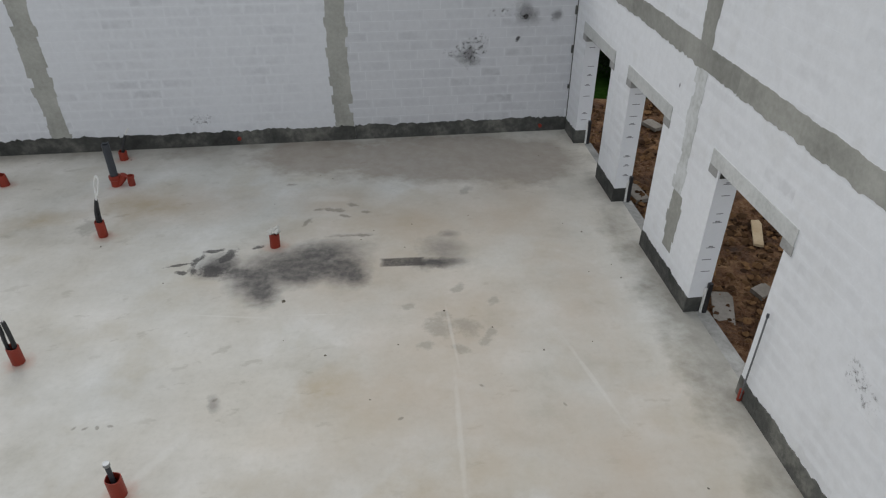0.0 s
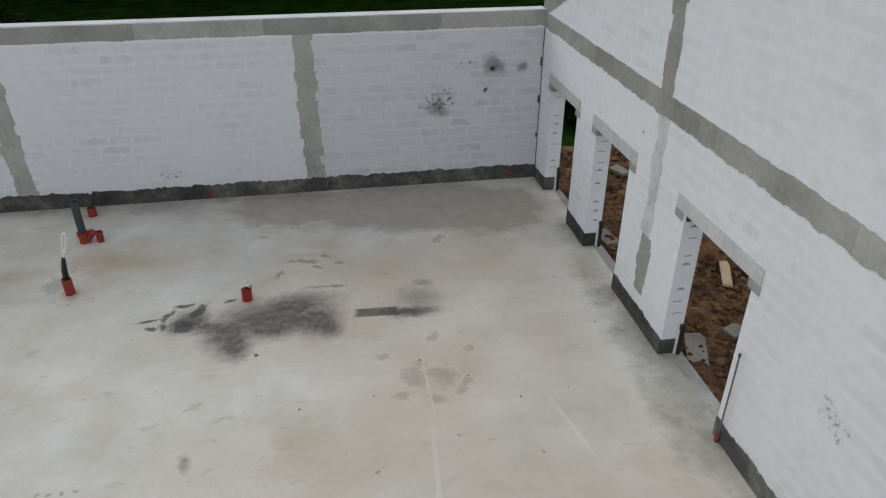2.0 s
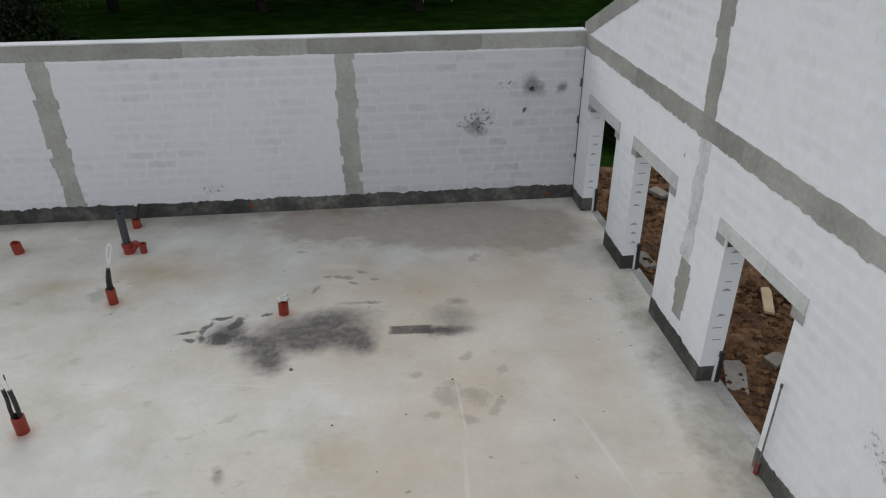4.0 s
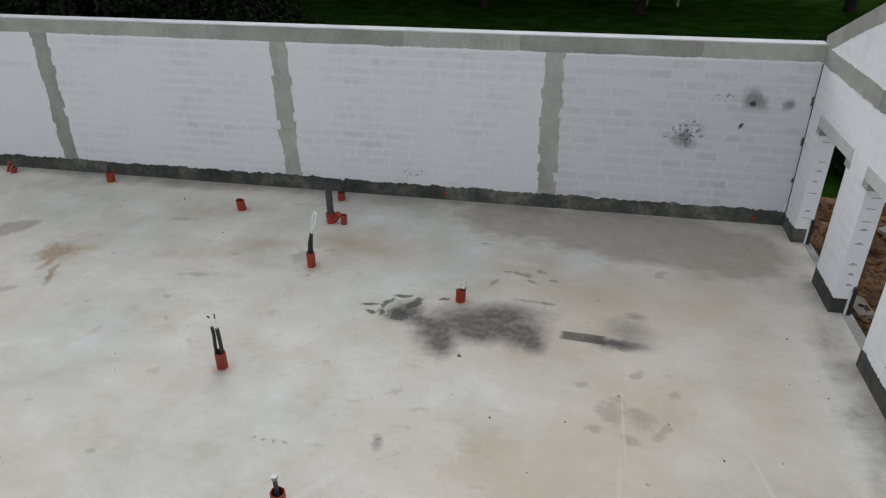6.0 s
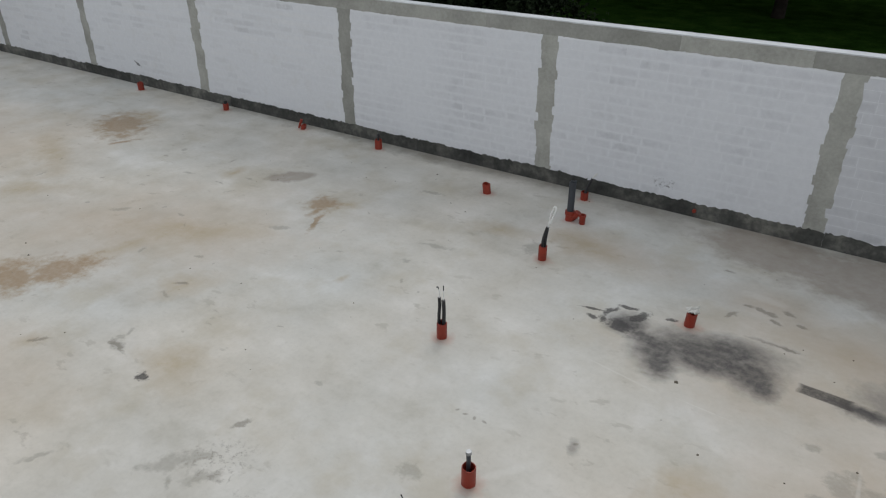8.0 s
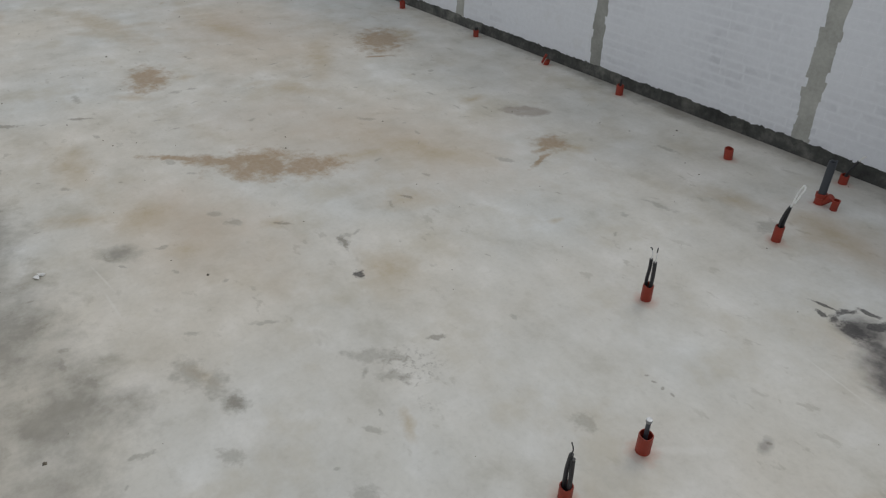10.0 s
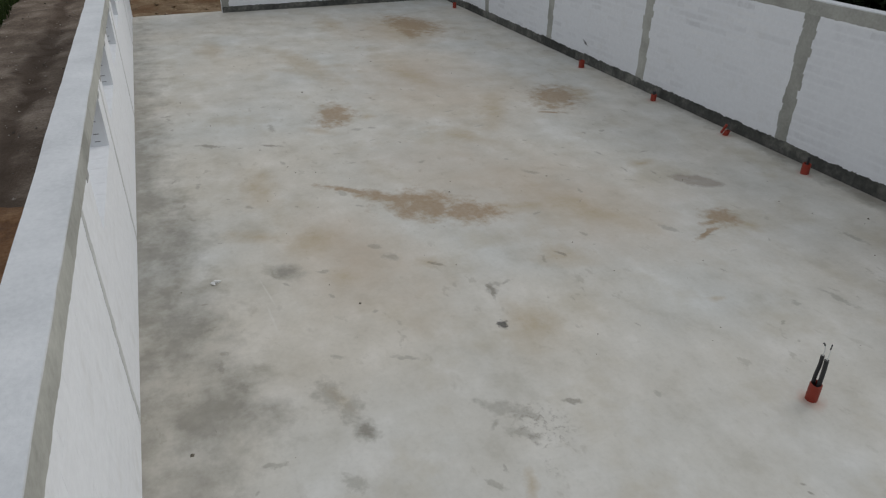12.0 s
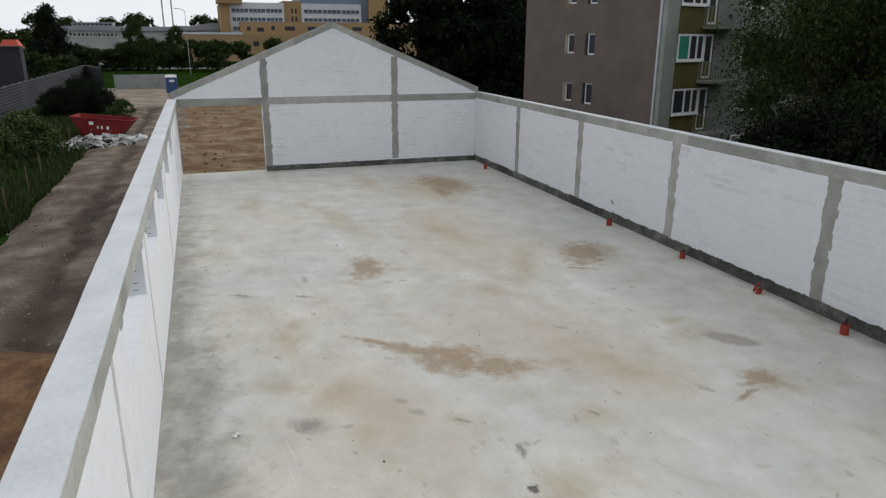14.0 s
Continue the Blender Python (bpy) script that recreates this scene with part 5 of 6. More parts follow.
def tree(label, height, radius, clear, count, size, seed, material, conifer=False, thick=0.25, blobs=34, category="tree", name="tree"):
    """A tapered trunk, limbs, and a crown of many leaves in uneven clumps; built at the origin."""
    rng = np.random.default_rng(seed)
    root = thing(name, label, category)
    bl = crown_blobs(rng, clear, height - radius * 0.2, radius, blobs, conifer)
    g = Geo()
    top = height * 0.82
    g.tube(arc([(0, 0, -0.4), (0.05, 0.02, height * 0.2), (rng.uniform(-.2, .2), rng.uniform(-.2, .2), height * 0.5), (0, 0, top)], 4), [thick * (1.15 - 1.0 * i / 12) for i in range(13)], 9)
    for x, y, z, r in bl[:12]:
        z0 = max(clear * 0.6, z - math.hypot(x, y) * 0.8)
        g.tube([(0, 0, z0), (x * 0.5, y * 0.5, z0 + (z - z0) * 0.6), (x, y, z)], [thick * 0.4, thick * 0.22, thick * 0.06], 6)
    make("trunk", g, M_BARK, root, smooth=True)
    make("crown", leaves(rng, bl, count, size), material, root, fix=False)
    return root


def plant(proto, x, y, turn=0.0, scale=1.0, label="", sz=None):
    ob = copy_thing(proto, pose(x, y, GROUND, 0, 0, turn))
    ob.scale = (scale, scale, sz or scale)
    if label:
        ob["label"] = label
    return ob


PARK = tree("tall park tree with a spreading dark crown over the grass", 13, 5.2, 4.2, 18000, 0.22, 3, M_LEAF, thick=0.30, blobs=80)
PARK["group"] = "park trees"
PARK.matrix_world = pose(-9.55, 25.2, GROUND)
for x, y, t, s in ((-1.45, 24.7, 80, 0.95), (-4.2, 29.5, 170, 1.05), (-17.5, 27.0, 30, 1.0), (-16.0, 35.0, 200, 1.1), (2.5, 32.5, 10, 1.1), (9, 27, 140, 1.0), (-26.5, 33, 100, 1.1), (-8, 37, 300, 1.15)):
    plant(PARK, x, y, t, s)
# the leafy tree beside the flats
NEAR = tree("big leafy tree hanging over the back of the wall", 14.5, 5.6, 2.0, 200000, 0.078, 5, M_LEAF, thick=0.32, blobs=170)
NEAR.matrix_world = pose(-23.8, 10.25, GROUND)
NEAR.scale = (0.80, 0.80, 0.92)
plant(NEAR, -27.6, 19.4, 220, 0.85, "big leafy tree standing before the balconies of the flats")
plant(NEAR, -18.0, 12.0, 120, 0.9, "big leafy tree standing beyond the block wall")
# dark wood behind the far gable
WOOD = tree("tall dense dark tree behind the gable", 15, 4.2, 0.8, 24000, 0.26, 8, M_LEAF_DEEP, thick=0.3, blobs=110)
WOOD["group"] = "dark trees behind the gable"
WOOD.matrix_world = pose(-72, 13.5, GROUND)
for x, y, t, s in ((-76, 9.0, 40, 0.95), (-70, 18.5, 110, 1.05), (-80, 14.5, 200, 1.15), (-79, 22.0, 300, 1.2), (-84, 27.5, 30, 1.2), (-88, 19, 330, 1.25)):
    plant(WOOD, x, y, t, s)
# trees and shrubs far off by the road
FAR = tree("round dark street tree far off", 6.2, 2.6, 0.9, 6000, 0.20, 12, M_LEAF, thick=0.16, blobs=50)
FAR["group"] = "far street trees"
FAR.matrix_world = pose(-140, -20.2, GROUND)
for x, y, s, sz in ((-141, -13.8, 0.9, 0.95), (-139, -9.6, 1.0, 0.95), (-142, -5.2, 1.0, 0.9), (-150, -25.5, 1.0, 0.85), 
                    (-144, -41.0, 1.4, 1.2), (-143, -45.0, 1.3, 1.3), (-146, -33.0, 1.2, 0.8), (-118, -31.0, 1.0, 0.6), (-112, -33.5, 1.0, 0.7), (-150, 1.5, 1.0, 1.0), (-147, -23.4, 0.75, 1.55), (-151, -22.2, 1.15, 0.95), (-158, -18.6, 0.8, 0.9), (-149, -16.5, 0.75, 1.35)):
    plant(FAR, x, y, RNG.uniform(0, 360), s, sz=sz)
for x, y, q, h in ((-147, -31.5, 1.0, 0.62), (-148, -27.9, 1.05, 0.66), (-149, -26.0, 0.9, 0.72), (-147, -23.5, 1.0, 0.78), (-148, -18.0, 0.8, 0.74), (-147, -16.0, 0.85, 0.66), (-146, -11.4, 0.8, 0.92), (-146, -8.0, 0.85, 0.88)):
    plant(FAR, x, y, 40 * h * x, q, "dense dark tree by the far road", sz=h)
for i in range(5):
    plant(FAR, -152 - 3 * RNG.random(), -34 + 2.9 * i, RNG.uniform(0, 360), 1.0 + 0.3 * RNG.random(), "low dark hedge tree by the far road", sz=0.62 + 0.15 * RNG.random())
TALL = tree("tall dark spruce-like tree by the car park", 11.4, 4.9, 0.6, 22000, 0.22, 15, M_LEAF_DEEP, conifer=True, thick=0.22, blobs=130)
TALL.matrix_world = pose(-138, -35.7, GROUND)
for x, y, s in ((-230, -28, 1.1), (-235, -36, 1.0), (-240, -10, 1.1), (-232, -5, 1.0), (-240, -55, 1.1), (-236, -47, 1.0)):
    plant(FAR, x, y, 30, s * 2.0, "dark trees on the skyline", sz=s * 1.9)
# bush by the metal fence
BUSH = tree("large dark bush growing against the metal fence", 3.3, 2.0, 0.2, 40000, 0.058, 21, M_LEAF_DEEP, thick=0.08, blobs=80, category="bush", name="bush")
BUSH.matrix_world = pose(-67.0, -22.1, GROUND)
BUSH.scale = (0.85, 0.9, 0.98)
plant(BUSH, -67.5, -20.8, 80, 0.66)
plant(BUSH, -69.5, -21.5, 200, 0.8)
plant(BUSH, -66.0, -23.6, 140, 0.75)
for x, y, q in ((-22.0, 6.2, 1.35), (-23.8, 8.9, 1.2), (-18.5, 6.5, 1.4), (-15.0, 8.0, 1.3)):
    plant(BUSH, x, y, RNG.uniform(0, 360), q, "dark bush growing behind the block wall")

for x, y, q in ((2.7, 4.4, 0.70), (3.9, 2.6, 0.62), (2.3, 6.8, 0.75), (4.8, 5.2, 0.75), (5.2, 0.2, 0.7), (6.6, 2.4, 0.8)):
    plant(BUSH, x, y, RNG.uniform(0, 360), q, "low dark bush growing past the heaped soil")
# lighter shrubs among the weeds
SHRUB = tree("ragged light green shrub among the weeds", 2.3, 1.3, 0.1, 9000, 0.09, 27, leaf_material("shrub_leaves", (0.022, 0.042, 0.011), (0.088, 0.125, 0.042)), thick=0.04, blobs=60, category="bush", name="shrub")
SHRUB["group"] = "shrubs beside the track"
SHRUB.matrix_world = pose(-45.5, -21.6, GROUND)
for x, y, t, q in ((-43.6, -22.6, 60, 0.85), (-41.5, -23.4, 130, 0.8), (-49.0, -22.6, 200, 1.0), (-37.5, -23.0, 280, 0.6), (-64.0, -18.9, 20, 0.7)):
    plant(SHRUB, x, y, t, q)

# weeds and grass beside the track
rng = np.random.default_rng(31)
n = 42000
x, y = -24 - 48 * rng.uniform(0, 1, n) ** 1.3, -26.5 + 7.3 * rng.uniform(0, 1, n)
keep = np.array([noise.noise((a * 0.3, b * 0.3, 2.0)) > -0.5 and b < -19.3 + 0.6 * noise.noise((a * 0.4, 0, 5.0)) for a, b in zip(x, y)])
x, y = x[keep], y[keep]
n = len(x)
h, a, w = rng.uniform(0.12, 0.55, n), rng.uniform(0, 6.28, n), rng.uniform(0.02, 0.06, n)
lean = rng.uniform(-0.2, 0.2, (n, 2))
tri = np.stack([np.stack([x - w * np.cos(a), y - w * np.sin(a), np.full(n, GROUND - 0.02)], 1), np.stack([x + w * np.cos(a), y + w * np.sin(a), np.full(n, GROUND - 0.02)], 1),
                np.stack([x + lean[:, 0], y + lean[:, 1], GROUND + h], 1)], 1).reshape(-1, 3)
g = Geo()
g.v, g.f = [tuple(q) for q in tri.tolist()], [(3 * i, 3 * i + 1, 3 * i + 2) for i in range(n)]
tagged(make("weeds", g, leaf_material("weed_leaves", (0.013, 0.026, 0.006), (0.058, 0.082, 0.026)), fix=False), "rough green weeds beside the dirt track", "weeds", kind="stuff")

# ---- site things ----
M_SHEET = surface("grey_sheet_metal", (0.018, 0.019, 0.024), (0.030, 0.032, 0.040), (0.046, 0.049, 0.058), 0.3, 3, 0.8, 0.1, 0.002, 0.1, 0.2)
fence = thing("metal_fence", "grey corrugated sheet-metal fence with horizontal ribs", "fence", at=pose(0, 0, GROUND))


def fence_sheet(w, u0, u1):
    """One ribbed sheet and its post."""
    g, z, prof = Geo(), 0.05, []
    while z < 2.45:
        prof += [(0.0, z), (0.0, z + 0.11), (0.085, z + 0.15), (0.085, z + 0.19), (0.0, z + 0.24)]
        z += 0.24
    k = len(prof)
    verts = [w(u, d + n, zz) for n in (0.0, -0.04) for u in (u0, u1) for d, zz in prof]
    g.add(verts, [(j, j + 1, k + j + 1, k + j) for j in range(k - 1)] + [(2 * k + j, 3 * k + j, 3 * k + j + 1, 2 * k + j + 1) for j in range(k - 1)] + [(k - 1, 2 * k - 1, 4 * k - 1, 3 * k - 1)])
    make("sheet", g, M_SHEET, fence, fix=False)
    g = Geo()
    g.prism([(u0 - 0.03, 0), (u0 + 0.03, 0), (u0 + 0.03, 2.5), (u0 - 0.03, 2.5)], w, -0.12, -0.045)
    make("post", g, M_STEEL, fence)


def fence_long(u, n, z):
    return (-u, -27.3 + n, z)


def fence_turn(u, n, z):
    return (-110 + 0.947 * u + 0.321 * n, -27.3 + 0.321 * u - 0.947 * n, z)


for i in range(26):
    fence_sheet(fence_long, 45.0 + i * 2.5, 47.5 + i * 2.5)
for i in range(4):
    fence_sheet(fence_turn, 0.1 + i * 2.4, 2.5 + i * 2.4)
M_BOX = plain("dark_grey_cladding", (0.022, 0.022, 0.03), 0.8, 0, 0.15, 0.5)
g = Geo()
g.box(-87.6, -42, GROUND, -86, -29.7, 4.75)
shed = tagged(thing("shed", "dark grey clad shed behind the metal fence", "shed"))
make("wall", g, M_BOX, shed)
g = Geo()
g.box(-87.8, -42.2, 4.75, -85.8, -29.6, 4.88)
make("roof", g, M_SHEET, shed)

M_RED = surface("chipped_red_paint", (0.10, 0.005, 0.005), (0.17, 0.008, 0.008), (0.23, 0.016, 0.014), 1.5, 14, 0.85, 0.3, 0.01)
skip = thing("skip_container", "open red steel skip container on the dirt", "skip container", at=pose(-53.0, -18.95, GROUND + 0.08, 0, 5, 80))
skip.scale = (0.92, 0.92, 1.0)
g = Geo()
bot, top = [(-1.1, -0.8), (0.95, -0.8), (0.95, 0.8), (-1.1, 0.8)], [(-1.95, -0.92), (1.95, -0.92), (1.95, 0.92), (-1.95, 0.92)]
outer = [(x, y, 0.0) for x, y in bot] + [(x, y, 1.25) for x, y in top]
inner = [(x * 0.95, y * 0.94, 0.05) for x, y in bot] + [(x * 0.97, y * 0.95, 1.25) for x, y in top]
g.add(outer + inner, [(0, 3, 2, 1)] + [(i, (i + 1) % 4, 4 + (i + 1) % 4, 4 + i) for i in range(4)] + [(8, 9, 10, 11)] + [(8 + i, 12 + i, 12 + (i + 1) % 4, 8 + (i + 1) % 4) for i in range(4)]
      + [(4 + i, 4 + (i + 1) % 4, 12 + (i + 1) % 4, 12 + i) for i in range(4)])
make("body", g, M_RED, skip)
g = Geo()
for s in (-1, 1):
    g.tube([(-1.97, s * 0.93, 1.25), (1.97, s * 0.93, 1.25)], 0.045, 8)
    g.tube([(s * 1.97, -0.93, 1.25), (s * 1.97, 0.93, 1.25)], 0.045, 8)
make("rim", g, M_RED, skip)
for s in (-1, 1):
    for xx in (-0.6, 0.6):
        g = Geo()
        g.tube([(xx, s * 0.86, 0.55), (xx, s * 0.99, 0.55)], 0.05, 8)
        make("lifting_lug", g, M_STEEL, skip)
for i, (u, wd) in enumerate(((-0.75, 0.28), (-0.25, 0.10), (0.0, 0.12), (0.35, 0.16))):
    g = Geo()
    zc = 0.95 if i == 0 else 0.72
    side = -0.80 - 0.096 * zc
    yy = side - 0.03
    g.add([(u, yy, zc - 0.1), (u + wd, yy, zc - 0.1), (u + wd, yy - 0.01, zc + 0.1), (u, yy - 0.01, zc + 0.1), (u, yy + 0.02, zc - 0.1), (u + wd, yy + 0.02, zc - 0.1), (u + wd, yy + 0.01, zc + 0.1), (u, yy + 0.01, zc + 0.1)],
          [(0, 1, 2, 3), (7, 6, 5, 4), (0, 4, 5, 1), (1, 5, 6, 2), (2, 6, 7, 3), (3, 7, 4, 0)])
    make("lettering_bar", g, M_WHITE, skip, "white painted bar")
# rubble heap before the skip
g = Geo()
for i in range(650):
    a, q = RNG.uniform(0, 6.28), math.sqrt(RNG.random())
    x, y = -50.0 + 2.5 * q * math.cos(a) - 0.5 * q * math.sin(a), -18.7 + 2.3 * q * math.sin(a)
    z, r = GROUND + 0.15 + 0.34 * (1 - q) * RNG.random(), RNG.choice((0.05, 0.08, 0.12, 0.2, 0.32)) * RNG.uniform(0.7, 1.2)
    m = pose(x, y, z, RNG.uniform(-40, 40), RNG.uniform(-40, 40), RNG.uniform(0, 180))
    c = Geo().box(-r, -r * 0.7, -r * 0.12, r * 0.9, r * 0.6, r * 0.14)
    g.add([m @ Vector(v) for v in c.v], c.f)
tagged(make("rubble", g, leaf_material("rubble_pieces", (0.03, 0.03, 0.03), (0.55, 0.55, 0.54)), fix=False), "heap of broken white blocks and dark rubble", "rubble", kind="stuff")
# stones on the track
g = Geo()
for i in range(1500):
    x, y, r = -8 - 60 * RNG.random() ** 1.3, RNG.uniform(-20, -14.8), RNG.uniform(0.015, 0.05)
    z = GROUND + 0.2 + 0.09 * noise.noise((x * 1.3, y * 1.3, 3.1)) - (0.08 if min(abs(y + 15.4), abs(y + 17.1)) < 0.35 else 0)
    pts = [(x + r * RNG.uniform(0.6, 1.2) * a, y + r * RNG.uniform(0.6, 1.2) * b, z + r * RNG.uniform(0.4, 0.9) * c) for a, b, c in ((1, 0, 0), (0, 1, 0), (-1, 0, 0), (0, -1, 0), (0, 0, 1), (0, 0, -1))]
    g.add(pts, [(0, 1, 4), (1, 2, 4), (2, 3, 4), (3, 0, 4), (1, 0, 5), (2, 1, 5), (3, 2, 5), (0, 3, 5)])
tagged(make("pebbles", g, leaf_material("pebbles", (0.05, 0.042, 0.035), (0.34, 0.30, 0.26)), fix=False), "small stones strewn over the dirt track", "stones", kind="stuff")

# portable toilet
M_BLUE = plain("blue_plastic", (0.03, 0.07, 0.20), 0.5)
wc = thing("portable_toilet", "blue portable toilet with white roof on the site", "portable toilet", at=pose(-88, -15.9, GROUND + 0.05, 0, 0, 8))
make("cabin", Geo().box(-0.55, -0.55, 0.08, 0.55, 0.55, 1.85), M_BLUE, wc)
make("door", Geo().box(0.55, -0.40, 0.2, 0.575, 0.40, 1.75), M_BLUE, wc)
make("roof", Geo().add([(-0.6, -0.6, 1.85), (0.6, -0.6, 1.85), (0.6, 0.6, 1.85), (-0.6, 0.6, 1.85), (-0.45, -0.45, 2.1), (0.45, -0.45, 2.1), (0.45, 0.45, 2.1), (-0.45, 0.45, 2.1)],
                       [(0, 3, 2, 1), (4, 5, 6, 7), (0, 1, 5, 4), (1, 2, 6, 5), (2, 3, 7, 6), (3, 0, 4, 7)]), M_WHITE, wc, "white plastic roof")
make("base", Geo().box(-0.58, -0.58, 0.0, 0.58, 0.58, 0.08), M_STEEL, wc)
make("sign", Geo().box(0.577, -0.25, 1.35, 0.585, 0.25, 1.6), M_WHITE, wc, "pale sign panel")
# site fence of solid grey-green panels
M_PANEL = plain("grey_green_panel", (0.27, 0.29, 0.28), 0.7, 0, 0.12, 1.0)
pf = thing("site_fence", "grey-green solid site fence panels on posts", "fence", at=pose(-94.5, 0, GROUND))
for i in range(3):
    y0 = -22.3 + 2.3 * i
    make("panel", Geo().box(-0.02, y0 + 0.05, 0.1, 0.02, y0 + 2.25, 1.9), M_PANEL, pf)
    make("post", Geo().tube([(0, y0, 0), (0, y0, 2.0)], 0.04, 8), M_STEEL, pf)
# short posts beside the track
M_POST = surface("weathered_post", (0.06, 0.045, 0.03), (0.10, 0.075, 0.055), (0.15, 0.12, 0.09), 3, 20, 1.0)
for x, y, h in ((-32.3, -20.0, 1.1), (-36.0, -20.0, 1.2), (-39.5, -20.15, 1.2), (-46.0, -20.3, 1.2), (-50.0, -20.5, 1.2), (-29.0, -20.0, 1.1)):
    ob = tagged(make("fence_post", Geo().tube([(0, 0, -0.2), (0.02, 0.01, h * 0.6), (0.03, 0.0, h)], [0.045, 0.042, 0.035], 7), M_POST), "weathered wooden fence post in the weeds", "fence post", "posts beside the track")
    ob.matrix_world = pose(x, y, GROUND)

# street lamp
lamp = thing("street_lamp", "slim grey street lamp by the far road", "street lamp", at=pose(-130, -14.2, GROUND))
make("mast", Geo().tube([(0, 0, 0), (0, 0, 5), (0, 0, 10.1)], [0.07, 0.055, 0.04], 8), M_STEEL, lamp)
make("arm", Geo().tube([(0, 0, 10.0), (0.1, -0.6, 10.4), (0.1, -1.1, 10.45)], 0.04, 6), M_STEEL, lamp)
make("head", Geo().box(0.0, -1.6, 10.38, 0.22, -1.05, 10.5), M_STEEL, lamp)
# two lattice-thin masts on the skyline
for y in (-19.8, -17.7):
    ob = tagged(make("chimney", Geo().tube([(0, 0, 0), (0, 0, 26)], [0.20, 0.16], 12), surface("chimney_concrete", (0.25, 0.25, 0.26), (0.32, 0.32, 0.33), (0.4, 0.4, 0.4), 0.3, 2)), "tall slim grey chimney on the skyline", "chimney", "pair of chimneys")
    ob.matrix_world = pose(-215, y * 1.12 + 1.5, GROUND)
# far road
sheet("far_road", -178, -60, -150, 40, 4.0, surface("grey_asphalt", (0.12, 0.12, 0.12), (0.16, 0.16, 0.16), (0.2, 0.2, 0.2), 0.2, 2, 0.95), "grey car-park asphalt far off", 0.02, 0.08, 0.2, category="road")


# parked cars far off
def car(colour, x, y, turn):
    c = thing("car", "small parked car far off by the road", "car", "parked cars", at=pose(x, y, GROUND + 0.06, 0, 0, turn))
    paint = plain("car_paint", colour, 0.3)
    body = [(-2.0, 0.35), (-1.95, 0.8), (-1.1, 0.9), (-0.6, 1.4), (0.9, 1.42), (1.7, 0.95), (2.05, 0.85), (2.05, 0.35)]
    make("body", Geo().prism(body, lambda u, n, z: (u, n, z), -0.82, 0.82), paint, c)
    glass = [(-0.95, 0.93), (-0.55, 1.35), (0.85, 1.37), (1.45, 0.95)]
    make("windows", Geo().prism(glass, lambda u, n, z: (u, n, z), -0.835, 0.835), plain("car_glass", (0.02, 0.025, 0.03), 0.15), c)
    for u in (-1.25, 1.3):
        for n in (-0.8, 0.8):
            make("wheel", Geo().tube([(u, n - 0.09, 0.32), (u, n + 0.09, 0.32)], 0.32, 14), M_BLACK, c)


for col, x, y, t in (((0.7, 0.7, 0.7), -152, -31.5, 80), ((0.05, 0.09, 0.3), -165, -22.5, 90), ((0.6, 0.6, 0.62), -160, -33.5, 85), ((0.35, 0.05, 0.04), -158, -28.5, 88), ((0.75, 0.75, 0.74), -101.5, -19.0, 82), ((0.7, 0.7, 0.7), -159, -35.0, 60)):
    car(col, x, y, t)

# ---- buildings ----
M_GLASS = plain("dark_window_glass", (0.012, 0.014, 0.02), 0.35)
M_GREYWALL = surface("brown_grey_render", (0.118, 0.092, 0.077), (0.148, 0.118, 0.101), (0.18, 0.145, 0.127), 0.45, 6, 0.95, 0.3, 0.01)
M_PALEWALL = surface("pale_grey_render", (0.23, 0.25, 0.215), (0.29, 0.315, 0.275), (0.35, 0.37, 0.33), 0.5, 6, 0.95, 0.3, 0.01)
M_OLIVE = surface("olive_render", (0.07, 0.06, 0.012), (0.10, 0.085, 0.018), (0.13, 0.11, 0.028), 0.5, 6, 0.95, 0.3, 0.01)
M_ORANGEWALL = surface("ochre_render", (0.25, 0.165, 0.078), (0.31, 0.21, 0.105), (0.36, 0.255, 0.135), 0.1, 2, 0.95)
M_WHITEWALL = surface("white_render", (0.44, 0.47, 0.50), (0.53, 0.56, 0.59), (0.60, 0.63, 0.66), 0.1, 2, 0.95)
M_WARD_GLASS = plain("blue_grey_window_glass", (0.045, 0.06, 0.085), 0.3, 0, 0.5, 1.5)
# darker copy of the pale render: tree shade on the balcony front is painted in
M_BALCONY_SHADED = surface("shaded_balcony_render", (0.13, 0.148, 0.118), (0.175, 0.195, 0.16), (0.22, 0.24, 0.20), 0.5, 6, 0.95, 0.3, 0.01)
M_BLUEBAND = plain("blue_cladding", (0.15, 0.19, 0.26), 0.5, 0, 0.1, 0.3)
M_FRAME = plain("white_window_frame", (0.78, 0.78, 0.78), 0.5)
M_REVEAL = plain("cream_reveal", (0.42, 0.37, 0.28), 0.9)
M_SHADE = plain("green_roller_blind", (0.02, 0.25, 0.16), 0.7)


